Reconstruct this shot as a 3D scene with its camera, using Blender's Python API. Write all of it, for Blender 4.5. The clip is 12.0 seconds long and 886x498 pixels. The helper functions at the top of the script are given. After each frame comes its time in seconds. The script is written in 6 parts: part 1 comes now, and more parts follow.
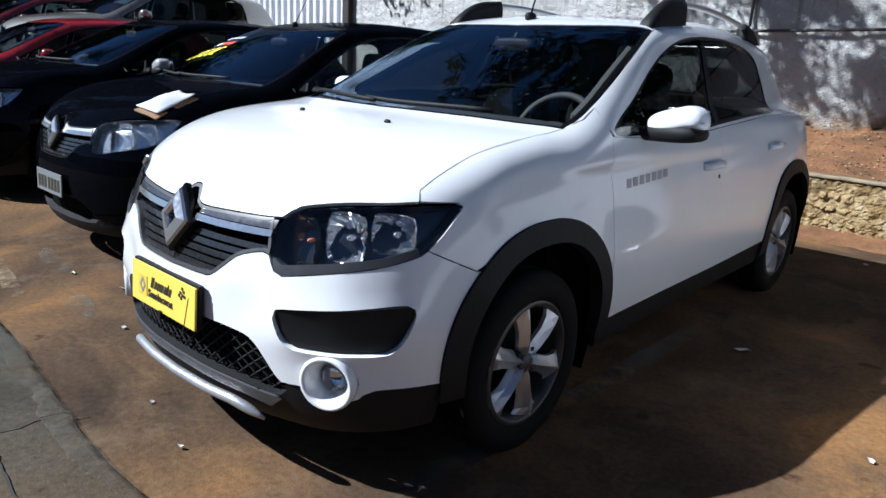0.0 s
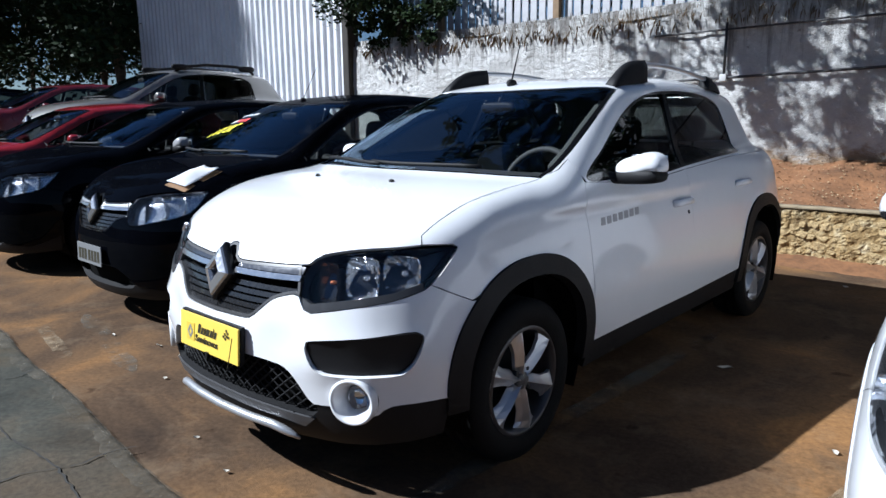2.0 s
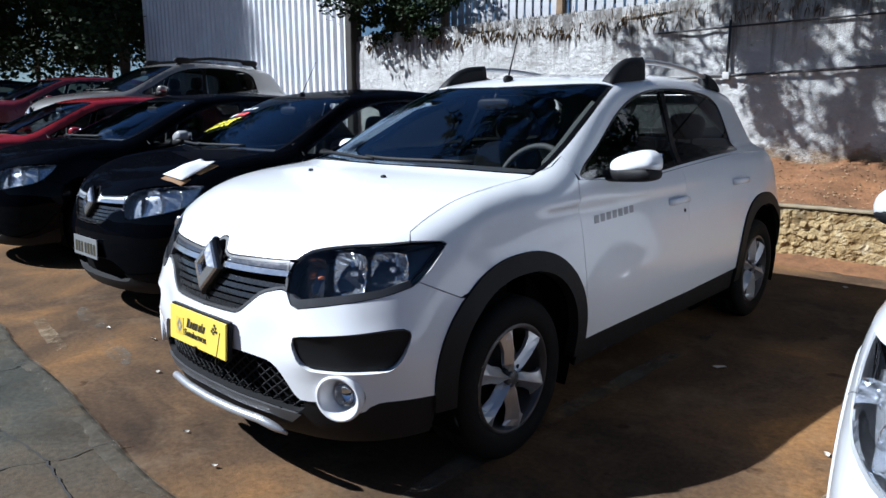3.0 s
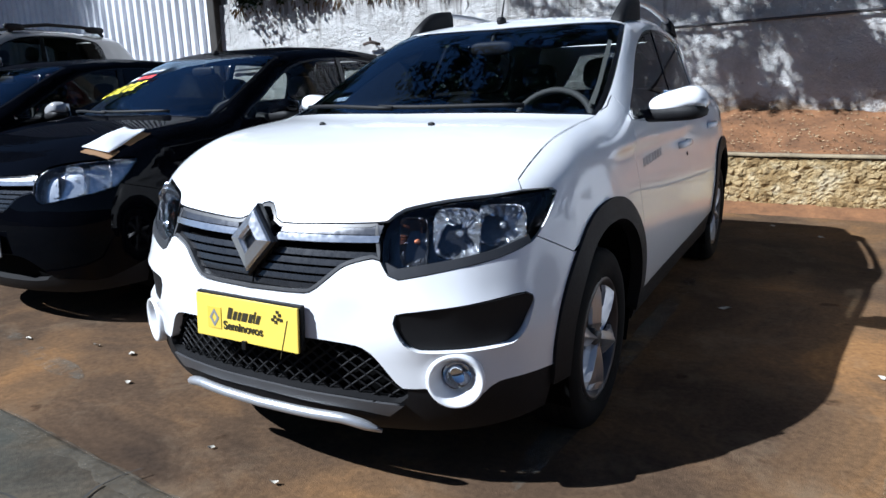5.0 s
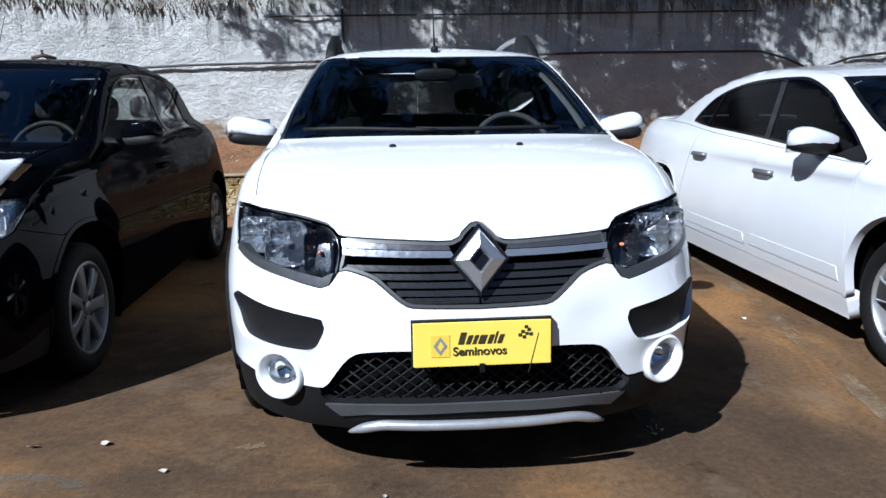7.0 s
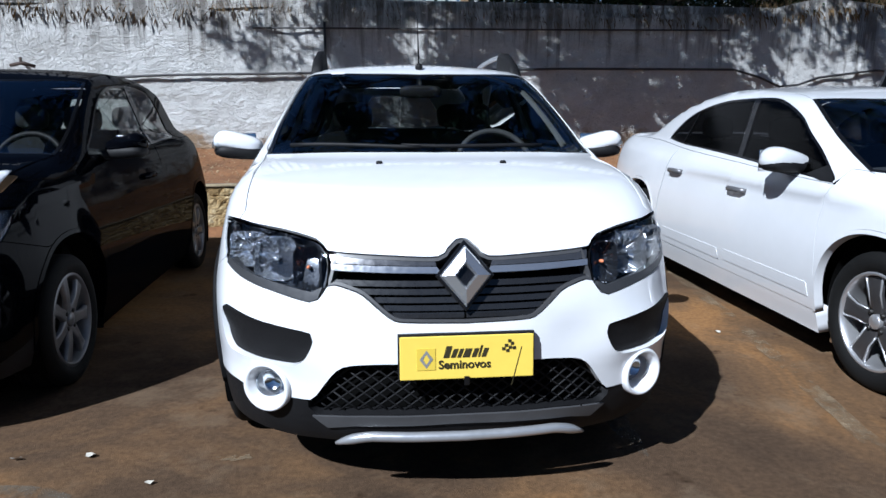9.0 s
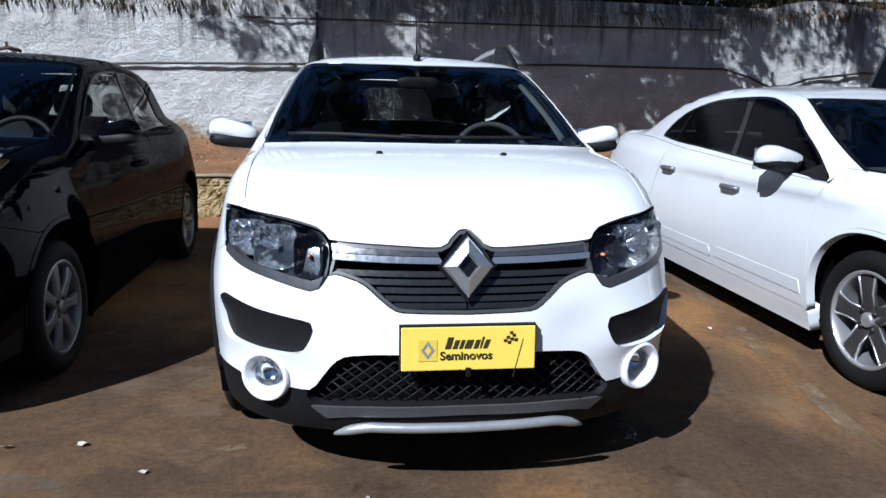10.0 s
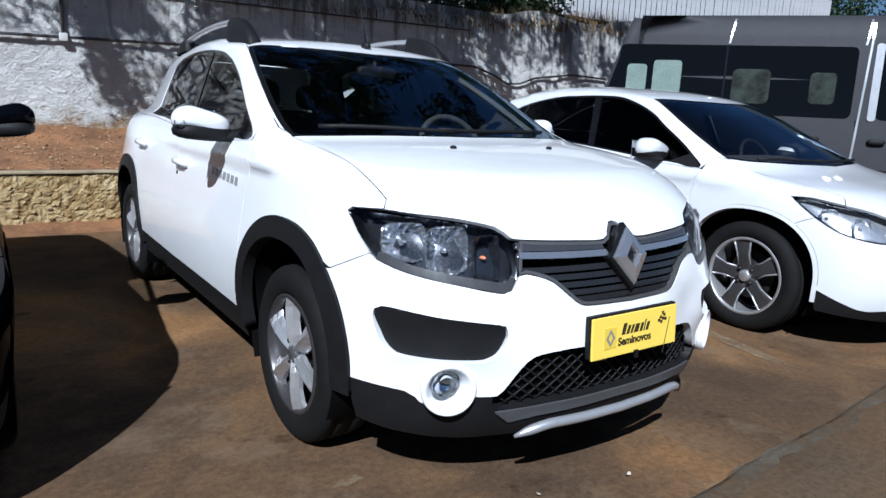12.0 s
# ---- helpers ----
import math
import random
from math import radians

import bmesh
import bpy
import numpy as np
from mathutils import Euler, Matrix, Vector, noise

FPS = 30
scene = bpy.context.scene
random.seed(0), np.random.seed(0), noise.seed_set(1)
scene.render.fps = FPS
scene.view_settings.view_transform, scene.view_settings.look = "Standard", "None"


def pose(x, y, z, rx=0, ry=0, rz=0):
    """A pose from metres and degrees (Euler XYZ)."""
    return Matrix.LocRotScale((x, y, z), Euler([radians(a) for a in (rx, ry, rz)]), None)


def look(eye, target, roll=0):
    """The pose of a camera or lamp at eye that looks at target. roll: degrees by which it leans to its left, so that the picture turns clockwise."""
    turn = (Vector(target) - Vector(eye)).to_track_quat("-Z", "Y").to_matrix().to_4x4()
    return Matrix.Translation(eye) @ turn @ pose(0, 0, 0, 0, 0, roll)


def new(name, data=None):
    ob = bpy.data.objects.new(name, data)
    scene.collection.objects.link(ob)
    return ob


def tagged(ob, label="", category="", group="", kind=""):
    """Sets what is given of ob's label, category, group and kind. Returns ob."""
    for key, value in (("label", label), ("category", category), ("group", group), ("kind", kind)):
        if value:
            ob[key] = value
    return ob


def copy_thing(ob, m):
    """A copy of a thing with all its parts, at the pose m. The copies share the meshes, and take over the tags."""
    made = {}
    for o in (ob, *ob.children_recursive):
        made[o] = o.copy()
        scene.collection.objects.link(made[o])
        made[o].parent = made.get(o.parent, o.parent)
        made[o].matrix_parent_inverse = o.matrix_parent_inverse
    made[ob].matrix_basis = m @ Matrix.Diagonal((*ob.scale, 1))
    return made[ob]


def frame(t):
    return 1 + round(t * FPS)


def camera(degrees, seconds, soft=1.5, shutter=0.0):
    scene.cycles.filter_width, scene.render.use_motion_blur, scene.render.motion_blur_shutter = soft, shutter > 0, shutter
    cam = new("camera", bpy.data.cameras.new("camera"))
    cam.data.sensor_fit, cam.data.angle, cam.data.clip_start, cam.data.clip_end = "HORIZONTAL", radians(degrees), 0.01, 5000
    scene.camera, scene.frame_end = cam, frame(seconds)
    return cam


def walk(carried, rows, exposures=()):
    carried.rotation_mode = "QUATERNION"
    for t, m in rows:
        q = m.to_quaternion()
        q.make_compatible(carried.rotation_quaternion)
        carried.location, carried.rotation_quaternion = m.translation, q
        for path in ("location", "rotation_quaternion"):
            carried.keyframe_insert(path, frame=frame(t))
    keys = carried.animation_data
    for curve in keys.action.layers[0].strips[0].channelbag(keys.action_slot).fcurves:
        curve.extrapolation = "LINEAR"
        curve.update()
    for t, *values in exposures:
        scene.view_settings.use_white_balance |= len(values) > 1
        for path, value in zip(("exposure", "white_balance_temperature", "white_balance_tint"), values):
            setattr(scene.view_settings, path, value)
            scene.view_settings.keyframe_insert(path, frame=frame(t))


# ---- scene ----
cam = camera(65.6, 12.0)
# seconds, eye, target, roll
PATH = [
    (0, (1.988, -2.991, 1.283), (0.712, -1.549, 0.748), 3.1),
    (0.5, (2.165, -3.128, 1.314), (0.835, -1.684, 0.940), 0.5),
    (1, (2.252, -3.222, 1.319), (0.922, -1.776, 0.953), 0.1),
    (1.5, (2.256, -3.261, 1.317), (0.940, -1.806, 0.937), -0.2),
    (2, (2.270, -3.259, 1.315), (0.947, -1.809, 0.938), -0.5),
    (2.5, (2.282, -3.243, 1.315), (0.940, -1.812, 0.934), -0.4),
    (3, (2.299, -3.213, 1.315), (0.968, -1.773, 0.926), 0.0),
    (3.2, (2.301, -3.200, 1.319), (0.974, -1.760, 0.917), 0.3),
    (4.8, (1.658, -3.404, 1.254), (0.616, -1.735, 0.893), 1.2),
    (5, (1.468, -3.439, 1.195), (0.505, -1.748, 0.730), -1.7),
    (5.5, (0.864, -3.549, 1.173), (0.181, -1.763, 0.623), 2.1),
    (6, (0.391, -3.666, 1.157), (0.077, -1.763, 0.629), -1.5),
    (6.5, (-0.023, -3.789, 1.190), (-0.013, -1.842, 0.730), -0.8),
    (7, (-0.264, -3.943, 1.222), (-0.108, -1.993, 0.803), -0.6),
    (7.5, (-0.297, -3.986, 1.238), (-0.123, -2.027, 0.874), -0.5),
    (7.7, (-0.296, -3.991, 1.255), (-0.083, -2.039, 0.873), -0.1),
    (9.5, (-0.294, -3.997, 1.246), (-0.067, -2.050, 0.851), 0.4),
    (10, (-0.345, -3.981, 1.234), (-0.083, -2.040, 0.832), 1.3),
    (10.5, (-0.499, -3.916, 1.208), (-0.182, -1.978, 0.831), 2.0),
    (10.7, (-0.670, -3.842, 1.183), (-0.270, -1.915, 0.830), 2.9),
    (11, (-0.839, -3.660, 1.149), (-0.237, -1.790, 0.775), 4.5),
    (11.2, (-1.000, -3.575, 1.156), (-0.335, -1.728, 0.776), 3.4),
    (11.5, (-1.317, -3.540, 1.181), (-0.372, -1.825, 0.774), 3.6),
    (12, (-1.743, -3.404, 1.203), (-0.602, -1.811, 0.801), 2.8),
]
walk(cam, [(t, look(eye, target, roll)) for t, eye, target, roll in PATH], exposures=[(0, .92, 5650, 8), (3.0, .95, 5650, 8), (5.0, .99, 5600, 8), (6.0, .98, 5600, 8), (7.0, .76, 5550, 8), (9.5, .63, 5550, 8), (12, .62, 5550, 8)])

# ---- light ----
SUN = Vector((-.79, -.80, 1.0)).normalized()
world = bpy.data.worlds.new("sky")
world.use_nodes = True
scene.world = world
sky = world.node_tree.nodes.new("ShaderNodeTexSky")
sky.sky_type, sky.sun_disc = "NISHITA", False
sky.sun_elevation, sky.sun_rotation = math.asin(SUN.z), math.atan2(SUN.x, SUN.y)
sky.dust_density, sky.air_density, sky.ozone_density, sky.altitude = .1, .9, 3.5, 900
back = world.node_tree.nodes["Background"]
back.inputs[1].default_value = .030
world.node_tree.links.new(sky.outputs[0], back.inputs[0])
sun = new("sun", bpy.data.lights.new("sun", "SUN"))
sun.data.energy, sun.data.angle, sun.data.color = 5.0, radians(.6), (1.0, .98, .95)
sun.matrix_world = look(SUN * 30, (0, 0, 0))

# ---- materials ----
MATS = {}


def mat(name, color=(.5, .5, .5), rough=.5, metal=0.0, coat=0.0, vary=.0, scale=8.0, bump=0.0, bscale=40.0, relief=.01, second=None, spec=.5, alpha=1.0, emit=None):
    """A surface with its own colour, two scales of variation and fine relief."""
    if name in MATS:
        return MATS[name]
    m = MATS[name] = bpy.data.materials.new(name)
    m.use_nodes = True
    n, k = m.node_tree.nodes, m.node_tree.links
    b = n["Principled BSDF"]
    b.inputs["Base Color"].default_value = (*color, 1)
    b.inputs["Roughness"].default_value, b.inputs["Metallic"].default_value = rough, metal
    b.inputs["Coat Weight"].default_value, b.inputs["Coat Roughness"].default_value = coat, .04
    b.inputs["Specular IOR Level"].default_value = spec
    co = n.new("ShaderNodeTexCoord")
    if vary:
        a, c = n.new("ShaderNodeTexNoise"), n.new("ShaderNodeTexNoise")
        a.inputs["Scale"].default_value, c.inputs["Scale"].default_value = scale, scale * 7.3
        a.inputs["Detail"].default_value = c.inputs["Detail"].default_value = 5
        mix = n.new("ShaderNodeMath")
        mix.operation = "MULTIPLY_ADD"
        mix.inputs[1].default_value = .45
        k.new(co.outputs["Object"], a.inputs["Vector"]), k.new(co.outputs["Object"], c.inputs["Vector"])
        k.new(c.outputs[0], mix.inputs[0]), k.new(a.outputs[0], mix.inputs[2])
        ramp = n.new("ShaderNodeValToRGB")
        ramp.color_ramp.elements[0].position, ramp.color_ramp.elements[1].position = .48, .98
        low = second or tuple(v * (1 - vary) for v in color)
        ramp.color_ramp.elements[0].color = (*low, 1)
        ramp.color_ramp.elements[1].color = (*tuple(min(v * (1 + vary * .6), .95) for v in color), 1)
        k.new(mix.outputs[0], ramp.inputs[0]), k.new(ramp.outputs[0], b.inputs["Base Color"])
        r = n.new("ShaderNodeMapRange")
        r.inputs[3].default_value, r.inputs[4].default_value = max(rough - .1, .02), min(rough + .12, 1)
        k.new(c.outputs[0], r.inputs[0]), k.new(r.outputs[0], b.inputs["Roughness"])
    if bump:
        t, u = n.new("ShaderNodeTexNoise"), n.new("ShaderNodeBump")
        t.inputs["Scale"].default_value, t.inputs["Detail"].default_value = bscale, 6
        u.inputs["Strength"].default_value, u.inputs["Distance"].default_value = min(bump, 1), relief
        k.new(co.outputs["Object"], t.inputs["Vector"]), k.new(t.outputs[0], u.inputs["Height"]), k.new(u.outputs[0], b.inputs["Normal"])
    return m


def glass(name, tint, gloss=.0, ior=1.5, sheen=(1, 1, 1)):
    """Clear or tinted sheet glass: what is behind shows through, and the surface mirrors at a slant."""
    if name in MATS:
        return MATS[name]
    m = MATS[name] = bpy.data.materials.new(name)
    m.use_nodes = True
    n, k = m.node_tree.nodes, m.node_tree.links
    n.remove(n["Principled BSDF"])
    t, g, f, x = n.new("ShaderNodeBsdfTransparent"), n.new("ShaderNodeBsdfGlossy"), n.new("ShaderNodeFresnel"), n.new("ShaderNodeMixShader")
    t.inputs[0].default_value = (*tint, 1)
    g.inputs["Color"].default_value = (*sheen, 1)
    g.inputs["Roughness"].default_value = gloss
    f.inputs[0].default_value = ior
    k.new(f.outputs[0], x.inputs[0]), k.new(t.outputs[0], x.inputs[1]), k.new(g.outputs[0], x.inputs[2])
    k.new(x.outputs[0], n["Material Output"].inputs[0])
    return m


SOFTWHITE = mat("soft_white_paint", (.60, .61, .63), .32, coat=1.0, vary=.03, scale=3)
WHITE = mat("white_paint", (.77, .78, .80), .32, coat=1.0, vary=.03, scale=3)
BLACK = mat("black_paint", (.0015, .0018, .003), .3, coat=.19, vary=.3, scale=4, spec=.0)
BLACK.node_tree.nodes["Principled BSDF"].inputs["Coat Roughness"].default_value = .03
RED = mat("red_paint", (.24, .006, .01), .3, coat=1.0, vary=.08, scale=4)
SILVER = mat("silver_paint", (.25, .24, .225), .35, metal=.6, coat=1.0, vary=.05)
GREY = mat("grey_van_paint", (.034, .035, .040), .65, spec=.2, vary=.08)
PLASTIC = mat("black_plastic", (.0065, .0065, .0075), .6, vary=.25, scale=12, bump=.12, bscale=400, spec=.25)
GLOSSBLACK = mat("gloss_black", (.006, .006, .007), .2, spec=.3, coat=.3, vary=.2)
CHROME = mat("chrome", (.75, .76, .78), .07, metal=1.0, vary=.05)
SATIN = mat("satin_silver", (.44, .45, .47), .32, metal=.6, vary=.08)
DARKGREY = mat("grey_trim", (.06, .06, .063), .38, vary=.15)
ALLOY = mat("alloy", (.56, .56, .575), .34, metal=.8, vary=.04, scale=14)
GRAPHITE = mat("graphite_alloy", (.075, .072, .074), .35, metal=.6, vary=.15, scale=14)
PILLAR = mat("light_grey_trim", (.085, .088, .085), .7, vary=.1)
GUNMETAL = mat("gunmetal_bar", (.17, .17, .18), .2, metal=.8, coat=.6, vary=.08)
SLAT = mat("slat_black", (.022, .022, .024), .28, metal=.3, coat=.6, vary=.1)
LAMPBRIGHT = mat("lamp_bright", (.62, .64, .68), .22, metal=.8, vary=.15, scale=20)
LAMPSILVER = mat("lamp_silver", (.075, .079, .09), .2, metal=.85, vary=.15, scale=20)
MIRRORED = mat("reflector_silver", (.80, .82, .86), .10, metal=.93, vary=.1, scale=20)
BRIGHT = mat("bright_silver", (.70, .71, .74), .16, metal=.88, vary=.08)
DULLALLOY = mat("dull_alloy", (.20, .20, .21), .4, metal=.6, vary=.15, scale=14)
RUBBER = mat("rubber", (.005, .005, .005), .8, spec=.2, vary=.3, scale=20, bump=.15, bscale=200)
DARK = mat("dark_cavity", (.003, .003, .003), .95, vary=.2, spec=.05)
BRAKE = mat("brake_metal", (.05, .048, .046), .5, metal=.8, vary=.3)
CLOTH = mat("seat_cloth", (.014, .0145, .016), .95, vary=.3, scale=30, bump=.2, bscale=300)
DASH = mat("dash_plastic", (.030, .031, .033), .7, vary=.2, bump=.15, bscale=300)
ORANGE = mat("orange_lens", (.80, .26, .12), .15, coat=1.0, vary=.1)
SCREEN = glass("windscreen_glass", (.74, .78, .78), ior=1.95, sheen=(.55, .74, .95))
TINTED = glass("tinted_glass", (.27, .295, .29), ior=1.42)
FILM = glass("dark_film_glass", (.04, .04, .045), .14, ior=1.17)
BACKTINT = glass("rear_tint_glass", (.22, .24, .24), ior=1.4)
CLEAR = glass("clear_lens", (.93, .95, .97), ior=1.4)
YELLOW = mat("yellow_card", (.80, .58, .09), .4, coat=.2, vary=.05, scale=5)
PALEYELLOW = mat("pale_yellow_card", (.66, .48, .06), .4, coat=.2)
INK = mat("dark_ink", (.03, .025, .01), .5)
SIGNYELLOW = mat("yellow_chalk", (.85, .72, .04), .6)
SIGNRED = mat("red_chalk", (.75, .06, .06), .6)
PAPER = mat("white_paper", (.62, .63, .66), .7, vary=.04)
CARD = mat("brown_card", (.25, .13, .05), .7, vary=.1)

# ---- building tools ----
def mesh_of(name, bm, material, smooth=True):
    me = bpy.data.meshes.new(name)
    bm.normal_update()
    bm.to_mesh(me)
    bm.free()
    for p in me.polygons:
        p.use_smooth = smooth
    me.materials.append(material)
    return me


def part(name, bm, material, parent, label="", smooth=True):
    """Links a bmesh (or a mesh) as one mesh object under a thing or a part."""
    me = bm if isinstance(bm, bpy.types.Mesh) else mesh_of(name, bm, material, smooth)
    ob = new(name, me)
    ob.parent = parent
    if label:
        ob["label"] = label
    return ob


def thing(name, label, category, at=(0, 0, 0), turn=0, group="", scale=1.0):
    ob = new(name)
    ob.empty_display_size = .2
    ob.matrix_basis = pose(*at, 0, 0, turn) @ Matrix.Diagonal((*(scale if isinstance(scale, tuple) else (scale,) * 3), 1))
    return tagged(ob, label, category, group)


def box(bm, x0, x1, y0, y1, z0, z1, bevel=0.0, m=None):
    r = bmesh.ops.create_cube(bm, size=1)
    vs = r["verts"]
    for v in vs:
        v.co = Vector(((x0 + x1) / 2 + v.co.x * (x1 - x0), (y0 + y1) / 2 + v.co.y * (y1 - y0), (z0 + z1) / 2 + v.co.z * (z1 - z0)))
    if bevel:
        es = list({e for v in vs for e in v.link_edges})
        vs = bmesh.ops.bevel(bm, geom=es, offset=bevel, segments=2, affect="EDGES", profile=.6)["verts"]
    if m is not None:
        bmesh.ops.transform(bm, matrix=m, verts=list({v for v in vs if v.is_valid}))
    return bm


def lathe(bm, profile, steps=48, axis="X", close=False):
    """Turns (radius, along) pairs round an axis."""
    rings = []
    for r, a in profile:
        ring = []
        for i in range(steps):
            c, s = math.cos(2 * math.pi * i / steps) * r, math.sin(2 * math.pi * i / steps) * r
            ring.append(bm.verts.new((a, c, s) if axis == "X" else (c, a, s) if axis == "Y" else (c, s, a)))
        rings.append(ring)
    for p, q in zip(rings, rings[1:]):
        for i in range(steps):
            j = (i + 1) % steps
            bm.faces.new((p[i], p[j], q[j], q[i]))
    if close:
        bm.faces.new(rings[0][::-1])
        bm.faces.new(rings[-1])
    bmesh.ops.recalc_face_normals(bm, faces=bm.faces[:])
    return bm


def tube(bm, pts, r, sides=8, flat=1.0):
    """A round bar along points; flat squeezes it upright."""
    rings = []
    pts = [Vector(p) for p in pts]
    for i, p in enumerate(pts):
        d = (pts[min(i + 1, len(pts) - 1)] - pts[max(i - 1, 0)]).normalized()
        a = d.cross(Vector((0, 0, 1)))
        a = a.normalized() if a.length > 1e-4 else Vector((1, 0, 0))
        b = a.cross(d)
        rr = r[i] if isinstance(r, (list, tuple)) else r
        rings.append([bm.verts.new(p + (a * math.cos(2 * math.pi * j / sides) + b * flat * math.sin(2 * math.pi * j / sides)) * rr) for j in range(sides)])
    for p, q in zip(rings, rings[1:]):
        for j in range(sides):
            bm.faces.new((p[j], p[(j + 1) % sides], q[(j + 1) % sides], q[j]))
    bm.faces.new(rings[0][::-1]), bm.faces.new(rings[-1])
    bmesh.ops.recalc_face_normals(bm, faces=bm.faces[:])
    return bm


def blob(bm, m, power=2.6, u=20, v=12):
    """A rounded box: a superellipsoid of unit half-axes, under the matrix m."""
    f = lambda c: math.copysign(abs(c) ** (2 / power), c)
    rings = []
    for i in range(1, v):
        a = math.pi * i / v - math.pi / 2
        rings.append([bm.verts.new(m @ Vector((f(math.cos(a)) * f(math.cos(2 * math.pi * j / u)), f(math.cos(a)) * f(math.sin(2 * math.pi * j / u)), f(math.sin(a))))) for j in range(u)])
    lo, hi = bm.verts.new(m @ Vector((0, 0, -1))), bm.verts.new(m @ Vector((0, 0, 1)))
    for p, q in zip(rings, rings[1:]):
        for j in range(u):
            bm.faces.new((p[j], p[(j + 1) % u], q[(j + 1) % u], q[j]))
    for j in range(u):
        bm.faces.new((lo, rings[0][(j + 1) % u], rings[0][j]))
        bm.faces.new((hi, rings[-1][j], rings[-1][(j + 1) % u]))
    bmesh.ops.recalc_face_normals(bm, faces=bm.faces[:])
    return bm


def scaled(x, y, z, sx, sy, sz, rx=0, ry=0, rz=0):
    return pose(x, y, z, rx, ry, rz) @ Matrix.Diagonal((sx, sy, sz, 1))


def words(text, size, material, parent, m, depth=.0015, bold=0.0):
    """Built-in lettering turned into a mesh."""
    cu = bpy.data.curves.new("lettering", "FONT")
    cu.body, cu.size, cu.extrude, cu.offset = text, size, depth, bold
    cu.align_x, cu.align_y = "CENTER", "CENTER"
    ob = new("lettering", cu)
    me = bpy.data.meshes.new_from_object(ob.evaluated_get(bpy.context.evaluated_depsgraph_get()))
    bpy.data.objects.remove(ob)
    me.materials.clear()
    me.materials.append(material)
    out = new("lettering", me)
    out.parent, out.matrix_basis = parent, m
    return out


# ---- the shape of a car body: smooth solids met by rays ----
SLOPES = {}
def spl(knots, x):
    """Smooth curve through (x, value) knots."""
    if id(knots) not in SLOPES:
        k = np.array(knots, float)
        xs, ys = k[:, 0], k[:, 1]
        h = np.diff(xs)
        d = np.diff(ys) / h
        SLOPES[id(knots)] = xs, ys, h, np.concatenate([[d[0]], (d[:-1] * h[1:] + d[1:] * h[:-1]) / (h[1:] + h[:-1]), [d[-1]]]), knots
    xs, ys, h, m, _ = SLOPES[id(knots)]
    x = np.minimum(np.maximum(np.asarray(x, float), xs[0]), xs[-1])
    i = np.minimum(np.maximum(np.searchsorted(xs, x) - 1, 0), len(h) - 1)
    s = (x - xs[i]) / h[i]
    return ((2 * s**3 - 3 * s**2 + 1) * ys[i] + (s**3 - 2 * s**2 + s) * h[i] * m[i]
            + (3 * s**2 - 2 * s**3) * ys[i + 1] + (s**3 - s**2) * h[i] * m[i + 1])
def smax(a, b, r):
    h = np.maximum(r - np.abs(a - b), 0) / r
    return np.maximum(a, b) + h * h * r / 4
def smin(a, b, r):
    return -smax(-a, -b, r)
def field(c, x, y, z):
    """Below zero inside the body, above zero outside."""
    x = np.abs(x)
    side = x - (spl(c["plan"], y) - spl(c["tumble"], z))
    front = (spl(c["nose"], z) + spl(c["bow"], x) - y) * .8
    deck = (z - (spl(c["deck"], y) - c["crown"] * (x / c["crown_at"])**3)) * .95
    tail = y - spl(c["tail"], z) + .25 * x**3
    low = smax(smax(smax(side, front, c["r_low"]), deck, c["r_low"]), tail, .12)
    gs = (x - (spl(c["hipw"], y) - c["lean"] * (z - c["belt"]))) * .9
    y0, z0, run, curl = c["screen"]
    ws = (y0 + (z - z0) * run + curl * x * x * x / .7 - y) * .43
    rf = z - (spl(c["roof"], y) - c["roofcrown"] * (x / .55)**2)
    yb, zb, rb = c["back"]
    bk = (y - (yb - (z - zb) * rb) + .15 * x * x) / np.sqrt(1 + rb * rb)
    fl = (c["belt"] - .10 - z)
    top = smax(smax(smax(smax(gs, fl, .02), rf, c["r_top"]), ws, c["r_top"]), bk, c["r_top"])
    return smin(low, top, c["r_join"])
Y0, Y1, RAD = -1.2, 1.3, .8
def wrap_ray(u):
    """Foot and direction of the level ray at the girth u, counted from the middle of the nose."""
    u = np.asarray(u, float); q = RAD * np.pi / 2
    f = np.clip(u / RAD, 0, np.pi / 2); b = np.clip((u - q - (Y1 - Y0)) / RAD, 0, np.pi / 2)
    y = np.clip(Y0 + u - q, Y0, Y1)
    ang = f - np.pi / 2 + b
    return y, np.cos(ang), np.sin(ang)
def girth(x, y):
    q = RAD * np.pi / 2; x = np.abs(x)
    u = np.where(y < Y0, RAD * np.arctan2(x, Y0 - y), np.where(y > Y1, q + (Y1 - Y0) + RAD * np.arctan2(y - Y1, x), q + y - Y0))
    return u
def solve(g, hi, n=21):
    lo = np.zeros_like(hi); hi = hi.copy()
    for _ in range(n):
        m = (lo + hi) / 2; o = g(m) > 0
        hi = np.where(o, m, hi); lo = np.where(o, lo, m)
    return (lo + hi) / 2
def on_wrap(c, u, z):
    y, dx, dy = wrap_ray(u); z = np.asarray(z, float)
    r = solve(lambda m: field(c, dx * m, y + dy * m, z), np.full(np.shape(z), 1.4))
    return np.stack([dx * r, y + dy * r, z], -1)
def on_top(c, x, y):
    x = np.asarray(x, float); y = np.asarray(y, float)
    r = solve(lambda m: field(c, x, y, .5 + m), np.full(np.shape(x), 1.3))
    return np.stack([x, y, .5 + r], -1)
